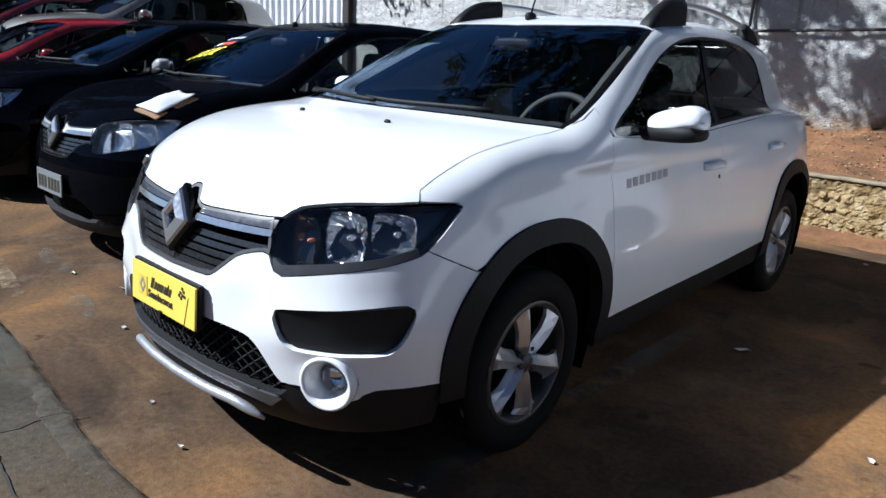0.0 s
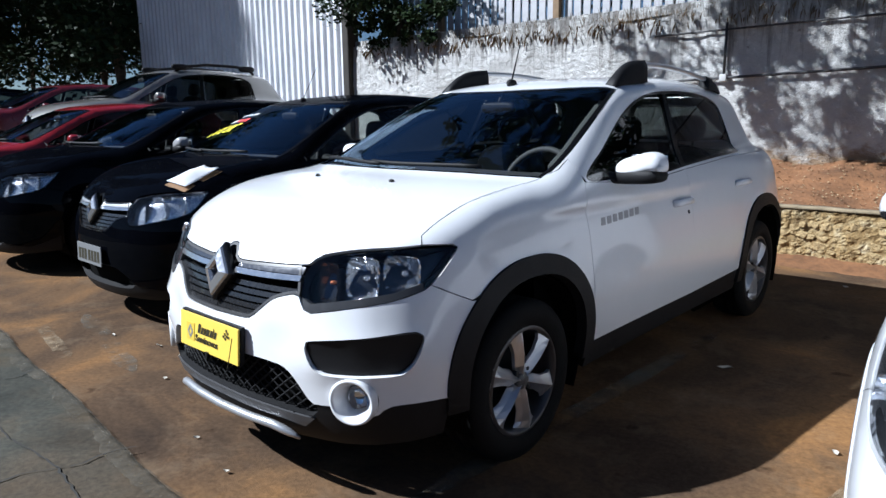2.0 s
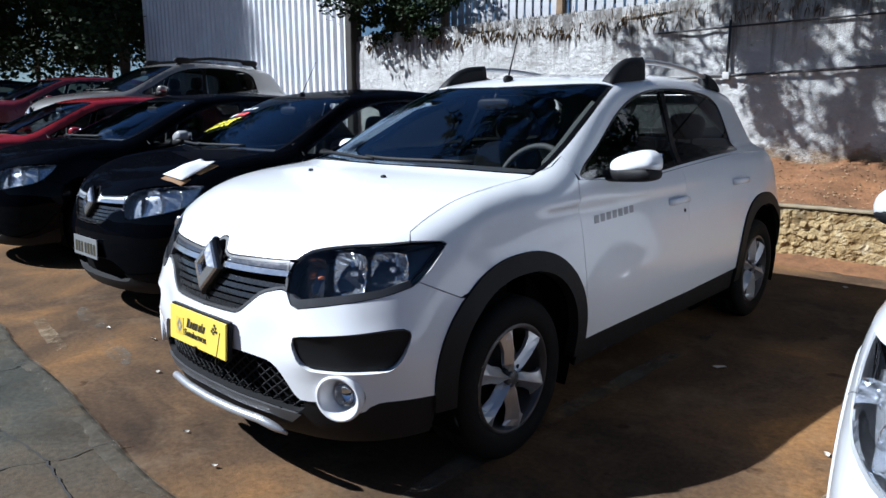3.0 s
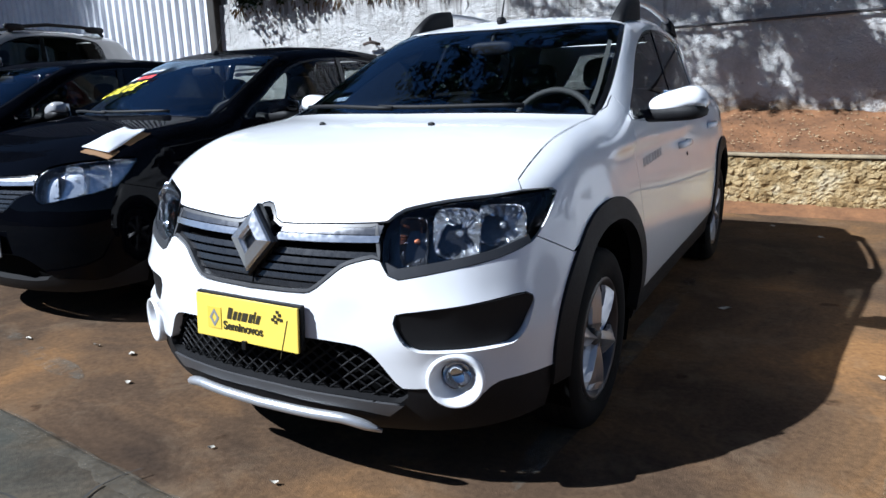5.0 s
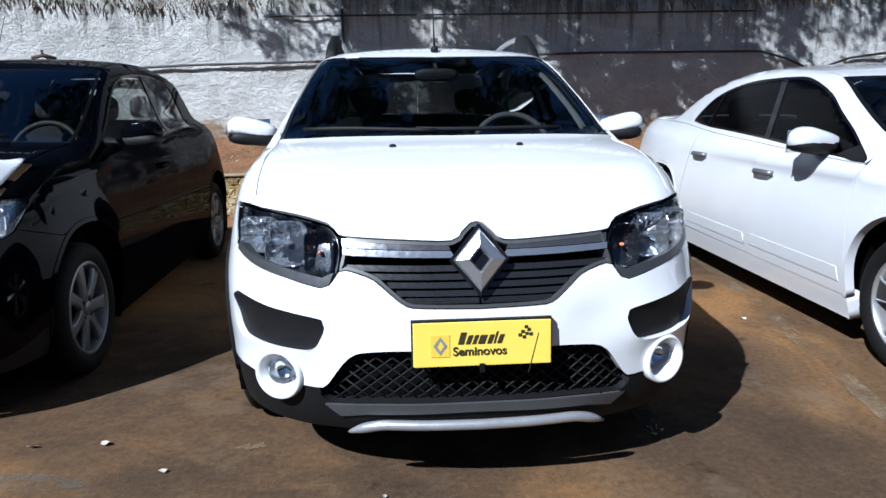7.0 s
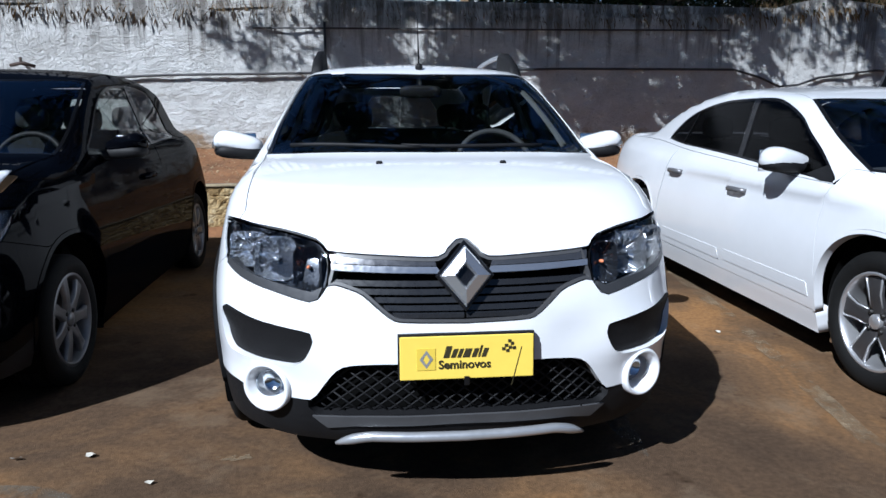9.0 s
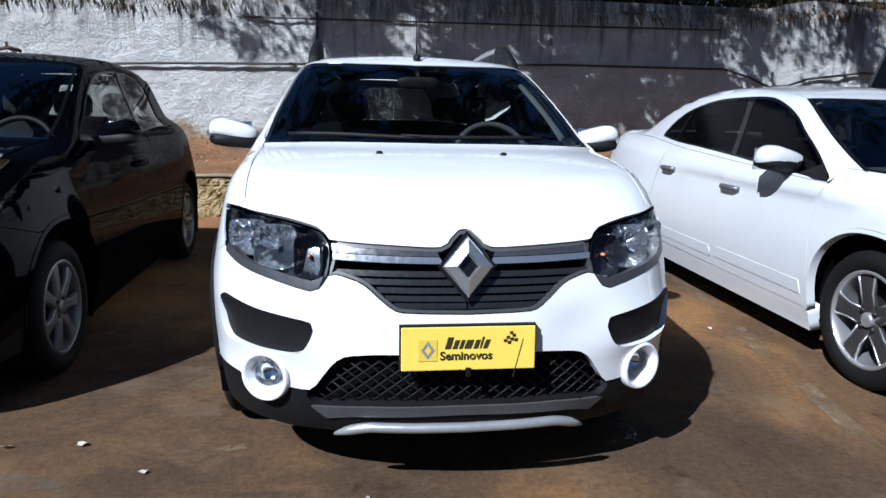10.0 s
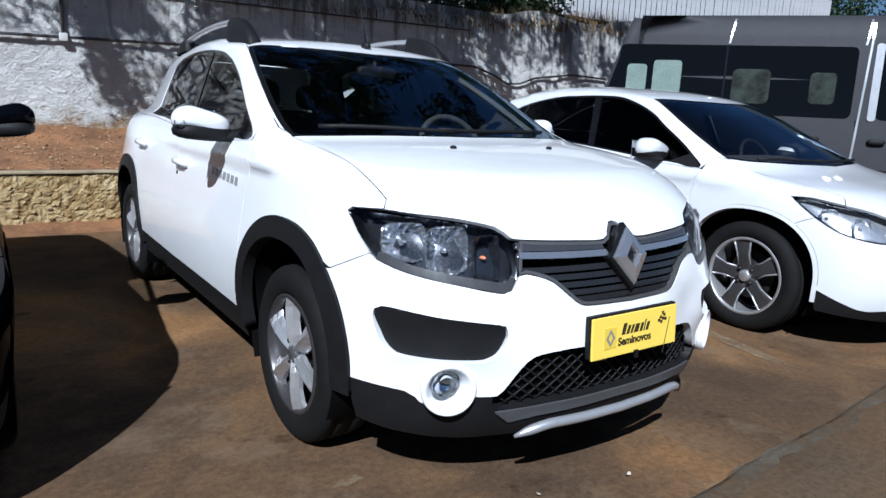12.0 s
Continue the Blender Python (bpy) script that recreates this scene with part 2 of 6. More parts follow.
def normal(c, p):
    e = 4e-3; n = np.stack([field(c, *(p + e * a).T) - field(c, *(p - e * a).T) for a in np.eye(3)], -1)
    return n / np.linalg.norm(n, axis=-1, keepdims=True)

HERO = dict(
    plan=[(-2.1, .80), (-1.6, .825), (-1.2, .85), (-.6, .845), (.2, .845), (.9, .85), (1.4, .85), (1.7, .82), (2.05, .76)],
    tumble=[(.15, .06), (.3, .02), (.45, .0), (.6, .0), (.75, .022), (.85, .04), (.95, .062), (1.05, .10), (1.2, .17)],
    nose=[(.12, -1.90), (.22, -1.985), (.32, -2.02), (.42, -2.03), (.55, -2.035), (.65, -2.02), (.75, -1.985), (.83, -1.945), (.9, -1.88), (1.0, -1.74)],
    bow=[(0, 0), (.2, .012), (.4, .053), (.55, .112), (.65, .178), (.75, .300), (.85, .50)],
    deck=[(-2.1, .74), (-2.0, .82), (-1.94, .868), (-1.85, .920), (-1.7, .975), (-1.5, 1.02), (-1.34, 1.048), (-1.1, 1.075), (-.9, 1.09), (2.1, 1.10)],
    crown=.028, crown_at=.69,
    tail=[(.2, 1.95), (.5, 2.03), (.8, 2.0), (1.05, 1.93), (1.5, 1.75)],
    hipw=[(-1.3, .74), (-.9, .762), (-.3, .752), (.3, .735), (.9, .70), (1.2, .676), (1.8, .60)], lean=.38, belt=1.05,
    screen=(-1.14, 1.06, 2.10, .42), roof=[(-.5, 1.41), (-.23, 1.472), (.1, 1.508), (.5, 1.53), (1.0, 1.515), (1.5, 1.465), (1.8, 1.41)],
    roofcrown=.034, back=(1.93, 1.05, .75),
    r_low=.08, r_top=.07, r_join=.05, arch=((-1.21, .315), (1.38, .315)), flare=.012)
from mathutils.geometry import delaunay_2d_cdt as cdt


def signed_wrap(c, u, z):
    p = on_wrap(c, np.abs(u), z)
    p[:, 0] *= np.where(np.asarray(u) < 0, -1, 1)
    return p


def dense(loop, step, closed=True):
    out = []
    pts = [np.array(p, float) for p in loop]
    for a, b in zip(pts, pts[1:] + ([pts[0]] if closed else [])):
        n = max(1, int(np.ceil(np.linalg.norm(b - a) / step)))
        out += [a + (b - a) * i / n for i in range(n)]
    return out if closed else out + [pts[-1]]


def curve(pts, step=.03):
    """A smooth open line through the points."""
    p = [np.array(q, float) for q in pts]
    out = []
    for i in range(len(p) - 1):
        a, b, c, d = p[max(i - 1, 0)], p[i], p[i + 1], p[min(i + 2, len(p) - 1)]
        n = max(1, int(np.ceil(np.linalg.norm(c - b) / step)))
        for j in range(n):
            s = j / n
            out.append(.5 * (2 * b + (c - a) * s + (2 * a - 5 * b + 4 * c - d) * s * s + (3 * b - a - 3 * c + d) * s ** 3))
    return [tuple(q) for q in out] + [tuple(p[-1])]


def ring(pts, step=.03):
    """A smooth closed line through the points."""
    p = [np.array(q, float) for q in pts]
    n, out = len(p), []
    for i in range(n):
        a, b, c, d = p[i - 1], p[i], p[(i + 1) % n], p[(i + 2) % n]
        k = max(1, int(np.ceil(np.linalg.norm(c - b) / step)))
        for j in range(k):
            s = j / k
            out.append(tuple(.5 * (2 * b + (c - a) * s + (2 * a - 5 * b + 4 * c - d) * s * s + (3 * b - a - 3 * c + d) * s ** 3)))
    return out


def oval(u, z, ru, rz, n=28, power=2.0, a0=0.0, a1=2 * math.pi):
    f = lambda c: math.copysign(abs(c) ** (2 / power), c)
    full = abs(a1 - a0 - 2 * math.pi) < 1e-6
    return [(u + ru * f(math.cos(a)), z + rz * f(math.sin(a))) for a in (a0 + (a1 - a0) * i / (n if full else n - 1) for i in range(n))]


def mirrored(half):
    """A whole loop from a half that starts and ends in the middle."""
    return list(half) + [(-u, z) for u, z in reversed(half) if abs(u) > 1e-6]


def inside(poly, pts):
    p, q = np.array(poly), np.asarray(pts)
    r = np.zeros(len(q), bool)
    for (x0, y0), (x1, y1) in zip(p, np.roll(p, -1, 0)):
        if y0 != y1:
            r ^= ((q[:, 1] < y0) != (q[:, 1] < y1)) & (q[:, 0] < x0 + (q[:, 1] - y0) * (x1 - x0) / (y1 - y0))
    return r


def shrink(loop, d):
    p = np.array(loop)
    e = np.roll(p, -1, 0) - p
    area = np.sum(p[:, 0] * np.roll(p[:, 1], -1) - p[:, 1] * np.roll(p[:, 0], -1))
    nrm = np.stack([-e[:, 1], e[:, 0]], -1) * np.sign(area)
    nrm /= np.maximum(np.linalg.norm(nrm, axis=1, keepdims=True), 1e-9)
    v = nrm + np.roll(nrm, 1, 0)
    v /= np.maximum(np.linalg.norm(v, axis=1, keepdims=True), .3)
    return [tuple(a) for a in p + v * d]


def panel(c, loop, holes=(), space="wrap", step=.035, lift=0.0, depth=.015, gap=.0018, flip=False, bulge=None, material=None, name="panel"):
    """A sheet of the body inside a loop, less its holes, with turned-in edges."""
    loops = [shrink(dense(loop, step), gap)] + [shrink(dense(h, step), -gap) for h in holes]
    verts, edges = [], []
    for lp in loops:
        k = len(verts)
        verts += [Vector(p) for p in lp]
        edges += [(k + i, k + (i + 1) % len(lp)) for i in range(len(lp))]
    a = np.array(loops[0])
    lo, hi = a.min(0), a.max(0)
    gx, gy = np.meshgrid(np.arange(lo[0] + step / 2, hi[0], step), np.arange(lo[1] + step / 2, hi[1], step))
    g = np.stack([gx.ravel(), gy.ravel()], -1)
    ok = inside(loops[0], g)
    for h in loops[1:]:
        ok &= ~inside(h, g)
    rim = np.array([tuple(v) for v in verts])
    g = g[ok]
    if len(g):
        near = np.concatenate([np.min((g[i:i + 400, None, 0] - rim[None, :, 0]) ** 2 + (g[i:i + 400, None, 1] - rim[None, :, 1]) ** 2, 1) for i in range(0, len(g), 400)])
        g = g[near > (step * .45) ** 2]
    verts += [Vector(q) for q in g]
    vo, eo, fo, *_ = cdt(verts, edges, [], 0, 1e-6)
    v2 = np.array([tuple(v) for v in vo])
    f = np.array([t for t in fo if len(t) == 3])
    mid = v2[f].mean(1)
    keep = inside(loops[0], mid)
    for h in loops[1:]:
        keep &= ~inside(h, mid)
    f = f[keep]
    p = signed_wrap(c, v2[:, 0], v2[:, 1]) if space == "wrap" else on_top(c, v2[:, 0], v2[:, 1])
    n = normal(c, p)
    up = lift if bulge is None else lift + bulge(v2[:, 0], v2[:, 1])
    p = p + n * np.reshape(up, (-1, 1)) if np.ndim(up) else p + n * up
    if flip:
        p[:, 0] *= -1
        n[:, 0] *= -1
    fn = np.cross(p[f[:, 1]] - p[f[:, 0]], p[f[:, 2]] - p[f[:, 0]])
    bad = np.sum(fn * n[f].mean(1), 1) < 0
    f[bad] = f[bad][:, ::-1]
    use = {}
    for t in f:
        for i in range(3):
            e = (t[i], t[(i + 1) % 3])
            if e[::-1] in use:
                del use[e[::-1]]
            else:
                use[e] = 1
    vs, fs, ns = p.tolist(), f.tolist(), n.tolist()
    if bulge is not None:
        ns = [(0, 0, 0)] * len(vs)
    if depth:
        new_at = {}
        for a0, b0 in use:
            for i in (a0, b0):
                if i not in new_at:
                    new_at[i] = len(vs)
                    vs += [p[i].tolist(), (p[i] - n[i] * depth).tolist()]
                    ns += [(0, 0, 0), (0, 0, 0)]
            i, j = new_at[a0], new_at[b0]
            fs.append([j, i, i + 1, j + 1])
    me = bpy.data.meshes.new(name)
    me.from_pydata(vs, [], fs)
    me.polygons.foreach_set("use_smooth", [True] * len(me.polygons))
    if material:
        me.materials.append(material)
    me.update()
    me.normals_split_custom_set_from_vertices(ns)
    return me


def to_wrap(c, xy):
    """Points of the upper surface, given from above, as girth and height."""
    a = np.array(xy, float)
    p = on_top(c, a[:, 0], a[:, 1])
    return list(zip(girth(p[:, 0], p[:, 1]).tolist(), p[:, 2].tolist()))


def to_top(c, uz):
    a = np.array(uz, float)
    p = signed_wrap(c, a[:, 0], a[:, 1])
    return [tuple(q) for q in p[:, :2]]


# ---- car parts ----
def make_wheel(parent, x, y, z, r, side, rim_mat, spokes=5, rim=.64, style="split"):
    """A wheel on its hub: tyre with tread, rim barrel, spokes, cap and bolts. side: +1 faces +x."""
    w = new("wheel")
    w.parent = parent
    w.matrix_basis = pose(x, y, z, 0, 0, 0 if side > 0 else 180)
    k = r / .315
    q = r * rim
    bm = bmesh.new()
    lathe(bm, [(q, -.17), (q + .02, -.195), (r - .03, -.20), (r - .008, -.185), (r, -.15), (r, -.12), (r - .006, -.117), (r - .006, -.108), (r, -.105), (r, -.06), (r - .006, -.057), (r - .006, -.048),
               (r, -.045), (r - .002, -.02), (r - .012, -.005), (r - .035, .008), (r - .06, .010), (q + .022, .004), (q + .006, -.004), (q, -.012)], 64)
    part("tyre", bm, RUBBER, w, "black rubber tyre")
    bm = bmesh.new()
    lathe(bm, [(q + .004, -.004), (q - .006, .002), (q - .012, -.004), (q - .018, -.03), (q - .026, -.10), (q - .02, -.17)], 64)
    part("rim_barrel", bm, GRAPHITE if style == "split" else rim_mat, w)
    bm = bmesh.new()
    lathe(bm, [(.001, -.095), (q * .62, -.095), (q * .62, -.085), (q * .3, -.083), (q * .3, -.07), (.001, -.07)], 40)
    part("brake_disc", bm, BRAKE, w)
    for i in range(spokes):
        bm = bmesh.new()
        rows = []
        form = {"split": ((.10, .07, -.016), (.32, .150, -.008), (.58, .150, -.004), (.80, .20, -.006), (.97, .36, -.012)),
                "plain": ((.08, .09, -.030), (.28, .17, -.020), (.55, .155, -.012), (.80, .20, -.012), (.97, .24, -.016))}.get(
                    style, ((.10, .21, -.020), (.30, .13, -.012), (.55, .105, -.008), (.80, .136, -.010), (.965, .186, -.014)))
        for s, half, out in form:
            rad = q * s
            h = half * q
            sect = [(-h, out - .022), (-h * .96, out - .004), (-h * .72, out), (-h * .22, out - (.010 if style == "split" else .002)), (h * .22, out - (.010 if style == "split" else .002)), (h * .72, out), (h * .96, out - .004), (h, out - .022)]
            if style == "split":
                sect = [(-h, out - .026), (-h * .95, out - .012), (-h * .5, out - .002), (-h * .04, out + .010), (h * .04, out + .010), (h * .5, out - .010), (h * .95, out - .026), (h, out - .030)]
            rows.append([bm.verts.new((a, t, rad)) for t, a in sect])
        for p0, p1 in zip(rows, rows[1:]):
            for j in range(7):
                bm.faces.new((p0[j], p0[j + 1], p1[j + 1], p1[j]))
        bmesh.ops.recalc_face_normals(bm, faces=bm.faces[:])
        bmesh.ops.transform(bm, matrix=Matrix.Rotation(2 * math.pi * (i + .15) / spokes, 4, "X"), verts=bm.verts[:])
        sp = part("spoke", bm, GRAPHITE if style == "plain" else rim_mat, w, smooth=style != "split")
        if style == "plain":
            for e in (-1, 1):
                bm = bmesh.new()
                tube(bm, [(out - .004, e * half * q * 1.02, q * s) for s, half, out in form[1:]], [.004, .005, .006, .008], 6)
                bmesh.ops.transform(bm, matrix=Matrix.Rotation(2 * math.pi * (i + .15) / spokes, 4, "X"), verts=bm.verts[:])
                part("bright_edge", bm, SATIN, sp)
    bm = bmesh.new()
    lathe(bm, [(.034 * k, -.03), (.034 * k, -.012), (.030 * k, -.007), (.001, -.005)], 28)
    part("hub_cap", bm, DARKGREY if style == "split" else rim_mat, w)
    for i in range(4):
        a = 2 * math.pi * (i + .5) / 4
        bm = bmesh.new()
        lathe(bm, [(.011, -.03), (.011, -.012), (.007, -.009), (.001, -.009)], 10)
        bmesh.ops.translate(bm, vec=(0, math.cos(a) * .052 * k, math.sin(a) * .052 * k), verts=bm.verts[:])
        part("wheel_bolt", bm, BRAKE, w)
    return w


def make_car(c, name, label, category, at, paint, scale=1.0, turn=0, step=.05, full=False, clad=None, rim_mat=ALLOY, doors=4, glassy=TINTED, group="", wheel_style="split", spokes=5, mirror_mat=None, rails=False):
    car = thing(name, label, category, at, turn, group, scale)
    clad = clad or paint
    st = step

    def add(nm, loop, material, holes=(), both=False, label="", parent=car, **kw):
        kw.setdefault("step", st)
        me = panel(c, loop, holes, material=material, name=nm, **kw)
        out = [part(nm, me, material, parent, label)]
        if both:
            out.append(part(nm, panel(c, loop, holes, material=material, name=nm, flip=True, **kw), material, parent, label))
        return out

    ua, za, ru, rz = c["arch_f"]
    ub, zb, rub, rzb = c["arch_r"]
    low = c["sill"]
    arch = lambda u, z, a, b, d: [q for q in oval(u, z, a - d, b - d, 40, 2.3, math.pi, 0)]
    lamp = ring(c["lamp"], st * .7)
    cut = c["lamp_cut"]
    inner, outer_low, tip = c["lamp_marks"]
    # front bumper: over the lower grille edge, under the lamps, back to the arch
    g_low, b_low = c["grille_low"], c["bumper_low"]
    front_arch = [q for q in oval(ua, za, ru, rz, 60, 2.3, math.pi, math.pi / 2) if q[1] >= c["bumper_low"][-1][1]]
    seam_u, seam_z = c["bumper_seam"][-1]
    down = [q for q in front_arch if q[1] < seam_z][::-1]
    half = curve(g_low[::-1], st) + curve(c["lamp_low"], st) + list(c["bumper_seam"][1:]) + down + curve(b_low[::-1], st)[0:]
    holes = []
    if c["insert"]:
        ins = ring(c["insert"], st * .7)
        holes += [ins, [(-u, z) for u, z in ins]]
    if c["fog"]:
        fu, fz, fr = c["fog"]
        hole = oval(fu, fz, fr * .86, fr * .86, 26)
        holes += [hole, [(-u, z) for u, z in hole]]
    add("front_bumper", mirrored(half), paint, holes, bulge=c["bumper_form"], depth=.03)
    # bonnet
    edge = curve(c["hood_front"], st)
    shut = c["hood_side"]
    cowl = c["cowl"]
    topf = to_top(c, edge)
    topf[0] = (0.0, topf[0][1])
    hood = topf + curve(shut, st) + curve(cowl, st)[::-1]
    add("bonnet", mirrored(hood), paint, space="top", gap=.0012)
    # wings
    wing = curve(to_wrap(c, shut), st) + list(c["pillar_foot"]) + curve(c["door_front"], st) + \
        [q for q in oval(ua, za, ru, rz, 60, 2.3, 0, math.pi) if q[1] > c["door_front"][-1][1] - .02 or q[0] < ua][0:]
    wing = [q for q in wing if not (q[0] < ua and q[1] < seam_z)] + list(c["bumper_seam"])[::-1] + list(c["lamp_out"])
    add("front_wing", wing, paint, both=True)
    # doors below the belt
    belt = c["belt_line"]
    bu = c["pillar_u"]
    zs = lambda u: float(np.interp(u, [q[0] for q in belt], [q[1] for q in belt]))
    us = c["door_front"]
    ue = c["door_rear"][0]
    if doors == 4:
        d1 = curve(us[::-1], st)[0:] + [(u, zs(u)) for u in np.linspace(us[0][0] + .04, bu, 12)] + [(bu + .01, .8), (bu + .005, low + .01)]
        d1 = [(us[-1][0], low + .0)] + d1
        fd = add("front_door", d1, paint, both=True)
        rear_arch = [q for q in oval(ub, zb, rub, rzb, 50, 2.2, math.pi, math.pi / 2) if q[1] > low + .04]
        d2 = [(bu, low + .01), (bu + .008, .8), (bu, zs(bu))] + [(u, zs(u)) for u in np.linspace(bu + .08, ue[0], 8)] + [(ue[0], zs(ue[0]) - .1)] + [q for q in rear_arch if q[0] < ue[0] - .02][::-1] + [(rear_arch[0][0], low + .03)]
        rd = add("rear_door", d2, paint, both=True)
    else:
        d1 = [(us[-1][0], low)] + curve(us[::-1], st) + [(u, zs(u)) for u in np.linspace(us[0][0] + .04, bu + .22, 12)] + [(bu + .235, .8), (bu + .20, low + .01)]
        fd = add("front_door", d1, paint, both=True)
        rd = []
    # rear quarter and tail, in one skin on each side
    q_u = ue[0] if doors == 4 else bu + .235
    tail_u = RAD * math.pi + (Y1 - Y0)
    ra = oval(ub, zb, rub, rzb, 50, 2.2, 0, math.pi) if doors != 4 else [q for q in oval(ub, zb, rub, rzb, 50, 2.2, 0, math.pi) if q[0] > ue[0] - .04]
    ra = [q for q in ra if q[1] > low]
    quarter = [(q_u, zs(q_u))] + [(u, zs(min(u, belt[-1][0]))) for u in np.linspace(q_u + .1, tail_u, 14)] + [(tail_u, .35), (ra[0][0] + .25, .35), (ra[0][0] + .02, low)] + ra
    if doors != 4:
        quarter += [(ra[-1][0] - .02, low), (bu + .20, low)]
    add("rear_quarter", quarter, paint, both=True)
    # upper side: pillars and roof edge round the side windows
    scr = c["screen_side"]
    seam = c["roof_seam"]
    rim_top = to_wrap(c, curve(scr, st)[:-1] + curve(seam, st))
    uend, zend = rim_top[-1]
    back_edge = c.get("back_edge") or [(uend + .06, zend - .12), (uend + .12, zend - .24), (uend + .15, zs(9))]
    lower = [(u, zs(u)) for u in np.linspace(uend + .1, us[0][0] + .02, 26)]
    side = rim_top + back_edge + lower + list(c["pillar_foot"])[::-1]
    win = ring(c["window"], st * .6)
    add("side_frame", side, paint, [win], both=True, gap=.001, depth=.004)
    add("window_seal", shrink(dense(win, st), -.003), GLOSSBLACK, [shrink(dense(win, st), .013)], both=True, lift=-.0035, depth=.016, gap=0)
    if full:
        add("pillar_lining", side, CLOTH, [win], both=True, lift=-.019, depth=0, gap=.001)
    # side glass in two panes with the post between
    w = np.array(win)
    pu = c["post"]
    lineu = lambda z: pu[0] + (pu[1] - pu[0]) * (z - 1.04) / .38
    fr = [q for q in win if q[0] < lineu(q[1]) - .022]
    rr = [q for q in win if q[0] > lineu(q[1]) + .022]

    def cyc(pts):
        i = {tuple(q): k for k, q in enumerate(win)}
        ks = sorted(i[tuple(q)] for q in pts)
        jump = max(range(len(ks)), key=lambda k: (ks[(k + 1) % len(ks)] - ks[k]) % len(win))
        return [win[k] for k in ks[jump + 1:] + ks[:jump + 1]]
    for nm, pane in (("front_side_window", cyc(fr)), ("rear_side_window", cyc(rr))):
        for o in add(nm, pane, glassy, both=True, lift=-.006, depth=0, gap=.004):
            o.visible_shadow = True
    post = [q for q in win if abs(q[0] - lineu(q[1])) < .09]
    top_z, low_z = max(q[1] for q in win if abs(q[0] - pu[1]) < .1), min(q[1] for q in win if abs(q[0] - pu[0]) < .1)
    add("window_post", [(lineu(z) + s * .03, z) for s, z in ((-1, low_z), (1, low_z), (1, top_z), (-1, top_z))], GLOSSBLACK, both=True, lift=-.002, depth=.02)
    if c.get("divider"):
        du, z0_, z1_ = c["divider"]
        add("quarter_bar", [(du - .008, z0_), (du + .008, z0_), (du - .045, z1_), (du - .061, z1_)], GLOSSBLACK, both=True, lift=-.001, depth=.02, gap=0)
    # roof and screen
    top = c["screen_top"]
    rn = c.get("roof_n") or len(seam)
    roof = curve(top, st) + curve(seam[:rn], st)[1:] + [(.0, seam[rn - 1][1] + .04)]
    if rn < len(seam):
        pane = [(0, seam[rn - 1][1] + .05)] + curve(seam[rn - 1:], st) + [(0, seam[-1][1] + .06)]
        o = add("rear_window", mirrored(pane), glassy, space="top", depth=0, lift=-.004, gap=.01)[0]
        xe, ye = seam[-1]
        add("boot_lid", mirrored([(0, ye + .065), (xe + .01, ye + .005), (xe + .06, ye + .2), (xe + .03, ye + .42), (0, ye + .47)]), paint, space="top")
    add("roof", mirrored(roof), paint, space="top", gap=.001)
    if full:
        add("headlining", mirrored(roof), CLOTH, space="top", gap=.02, lift=-.035, depth=0)
    scrloop = mirrored(curve(cowl, st) + curve(scr, st)[1:] + curve(top, st)[::-1][1:])
    o = add("windscreen", scrloop, SCREEN, space="top", depth=0, lift=-.004, gap=.006)[0]
    o.visible_shadow = False
    band = mirrored(curve(cowl, st) + curve(scr, st)[1:] + curve(top, st)[::-1][1:])
    add("windscreen_seal", band, GLOSSBLACK, [shrink(dense(band, st), .022)], space="top", depth=.01, lift=-.002, gap=.003)
    # back window and tailgate
    tg = tail_u
    if c["rear_window"]:
        z0, z1, hw = c["rear_window"]
        rw = [(tg - hw, z0), (tg, z0 - .01), (tg, z1 + .01), (tg - hw * .82, z1)]
        gate = [(uend + .01, zend), (uend + .16, zs(9)), (tg, zs(9)), (tg, min(zend + .03, 1.44))]
        add("tailgate", gate, paint, [shrink(rw, .004)], both=True)
        for o in add("rear_window", rw, glassy if glassy is not TINTED else BACKTINT, both=True, lift=-.006, depth=0):
            o.visible_shadow = False
    # lamps
    for s in (1, -1):
        hl = new("headlight")
        hl.parent = car
        fl = dict(flip=s < 0, parent=hl)
        add("housing", lamp, LAMPSILVER if full else LAMPBRIGHT, lift=-.065 if full else -.045, depth=0, gap=-.004, **fl)
        o = add("clear_cover", lamp, CLEAR, lift=-.001, depth=.012, gap=.004, label="clear lamp cover", **fl)[0]
        o.visible_shadow = False
        add("rim_frame", lamp, GLOSSBLACK, [shrink(dense(lamp, st * .6), .007)], lift=-.006, depth=.045, gap=.003, **fl)
        for u, z, a, b, t in c["bowls"]:
            base = signed_wrap(c, np.array([u]), np.array([z]))[0]
            nr = normal(c, base[None])[0]
            d = Vector((nr[0] * .55, nr[1] - .5, nr[2] * .4 + .04)).normalized()
            bm = bmesh.new()
            pr = [(.012, -.052), (.3 * a, -.050), (.62 * a, -.040), (.88 * a, -.020), (a, -.004), (a * 1.05, -.004)]
            lathe(bm, pr, 44, "Z")
            for v in bm.verts:
                v.co.y *= b / a
                w = math.atan2(v.co.y * a / b, v.co.x)
                sq = (abs(math.cos(w)) ** 5 + abs(math.sin(w)) ** 5) ** -.2
                v.co.x, v.co.y = v.co.x * sq, v.co.y * sq
                v.co.z += .0022 * math.cos(13 * w) + .0035 * math.sin(v.co.x * 330) + .002 * math.sin(v.co.y * 210 + v.co.x * 90)
            mtx = Matrix.Translation(Vector(base) - Vector(nr) * .027) @ d.to_track_quat("Z", "Y").to_matrix().to_4x4()
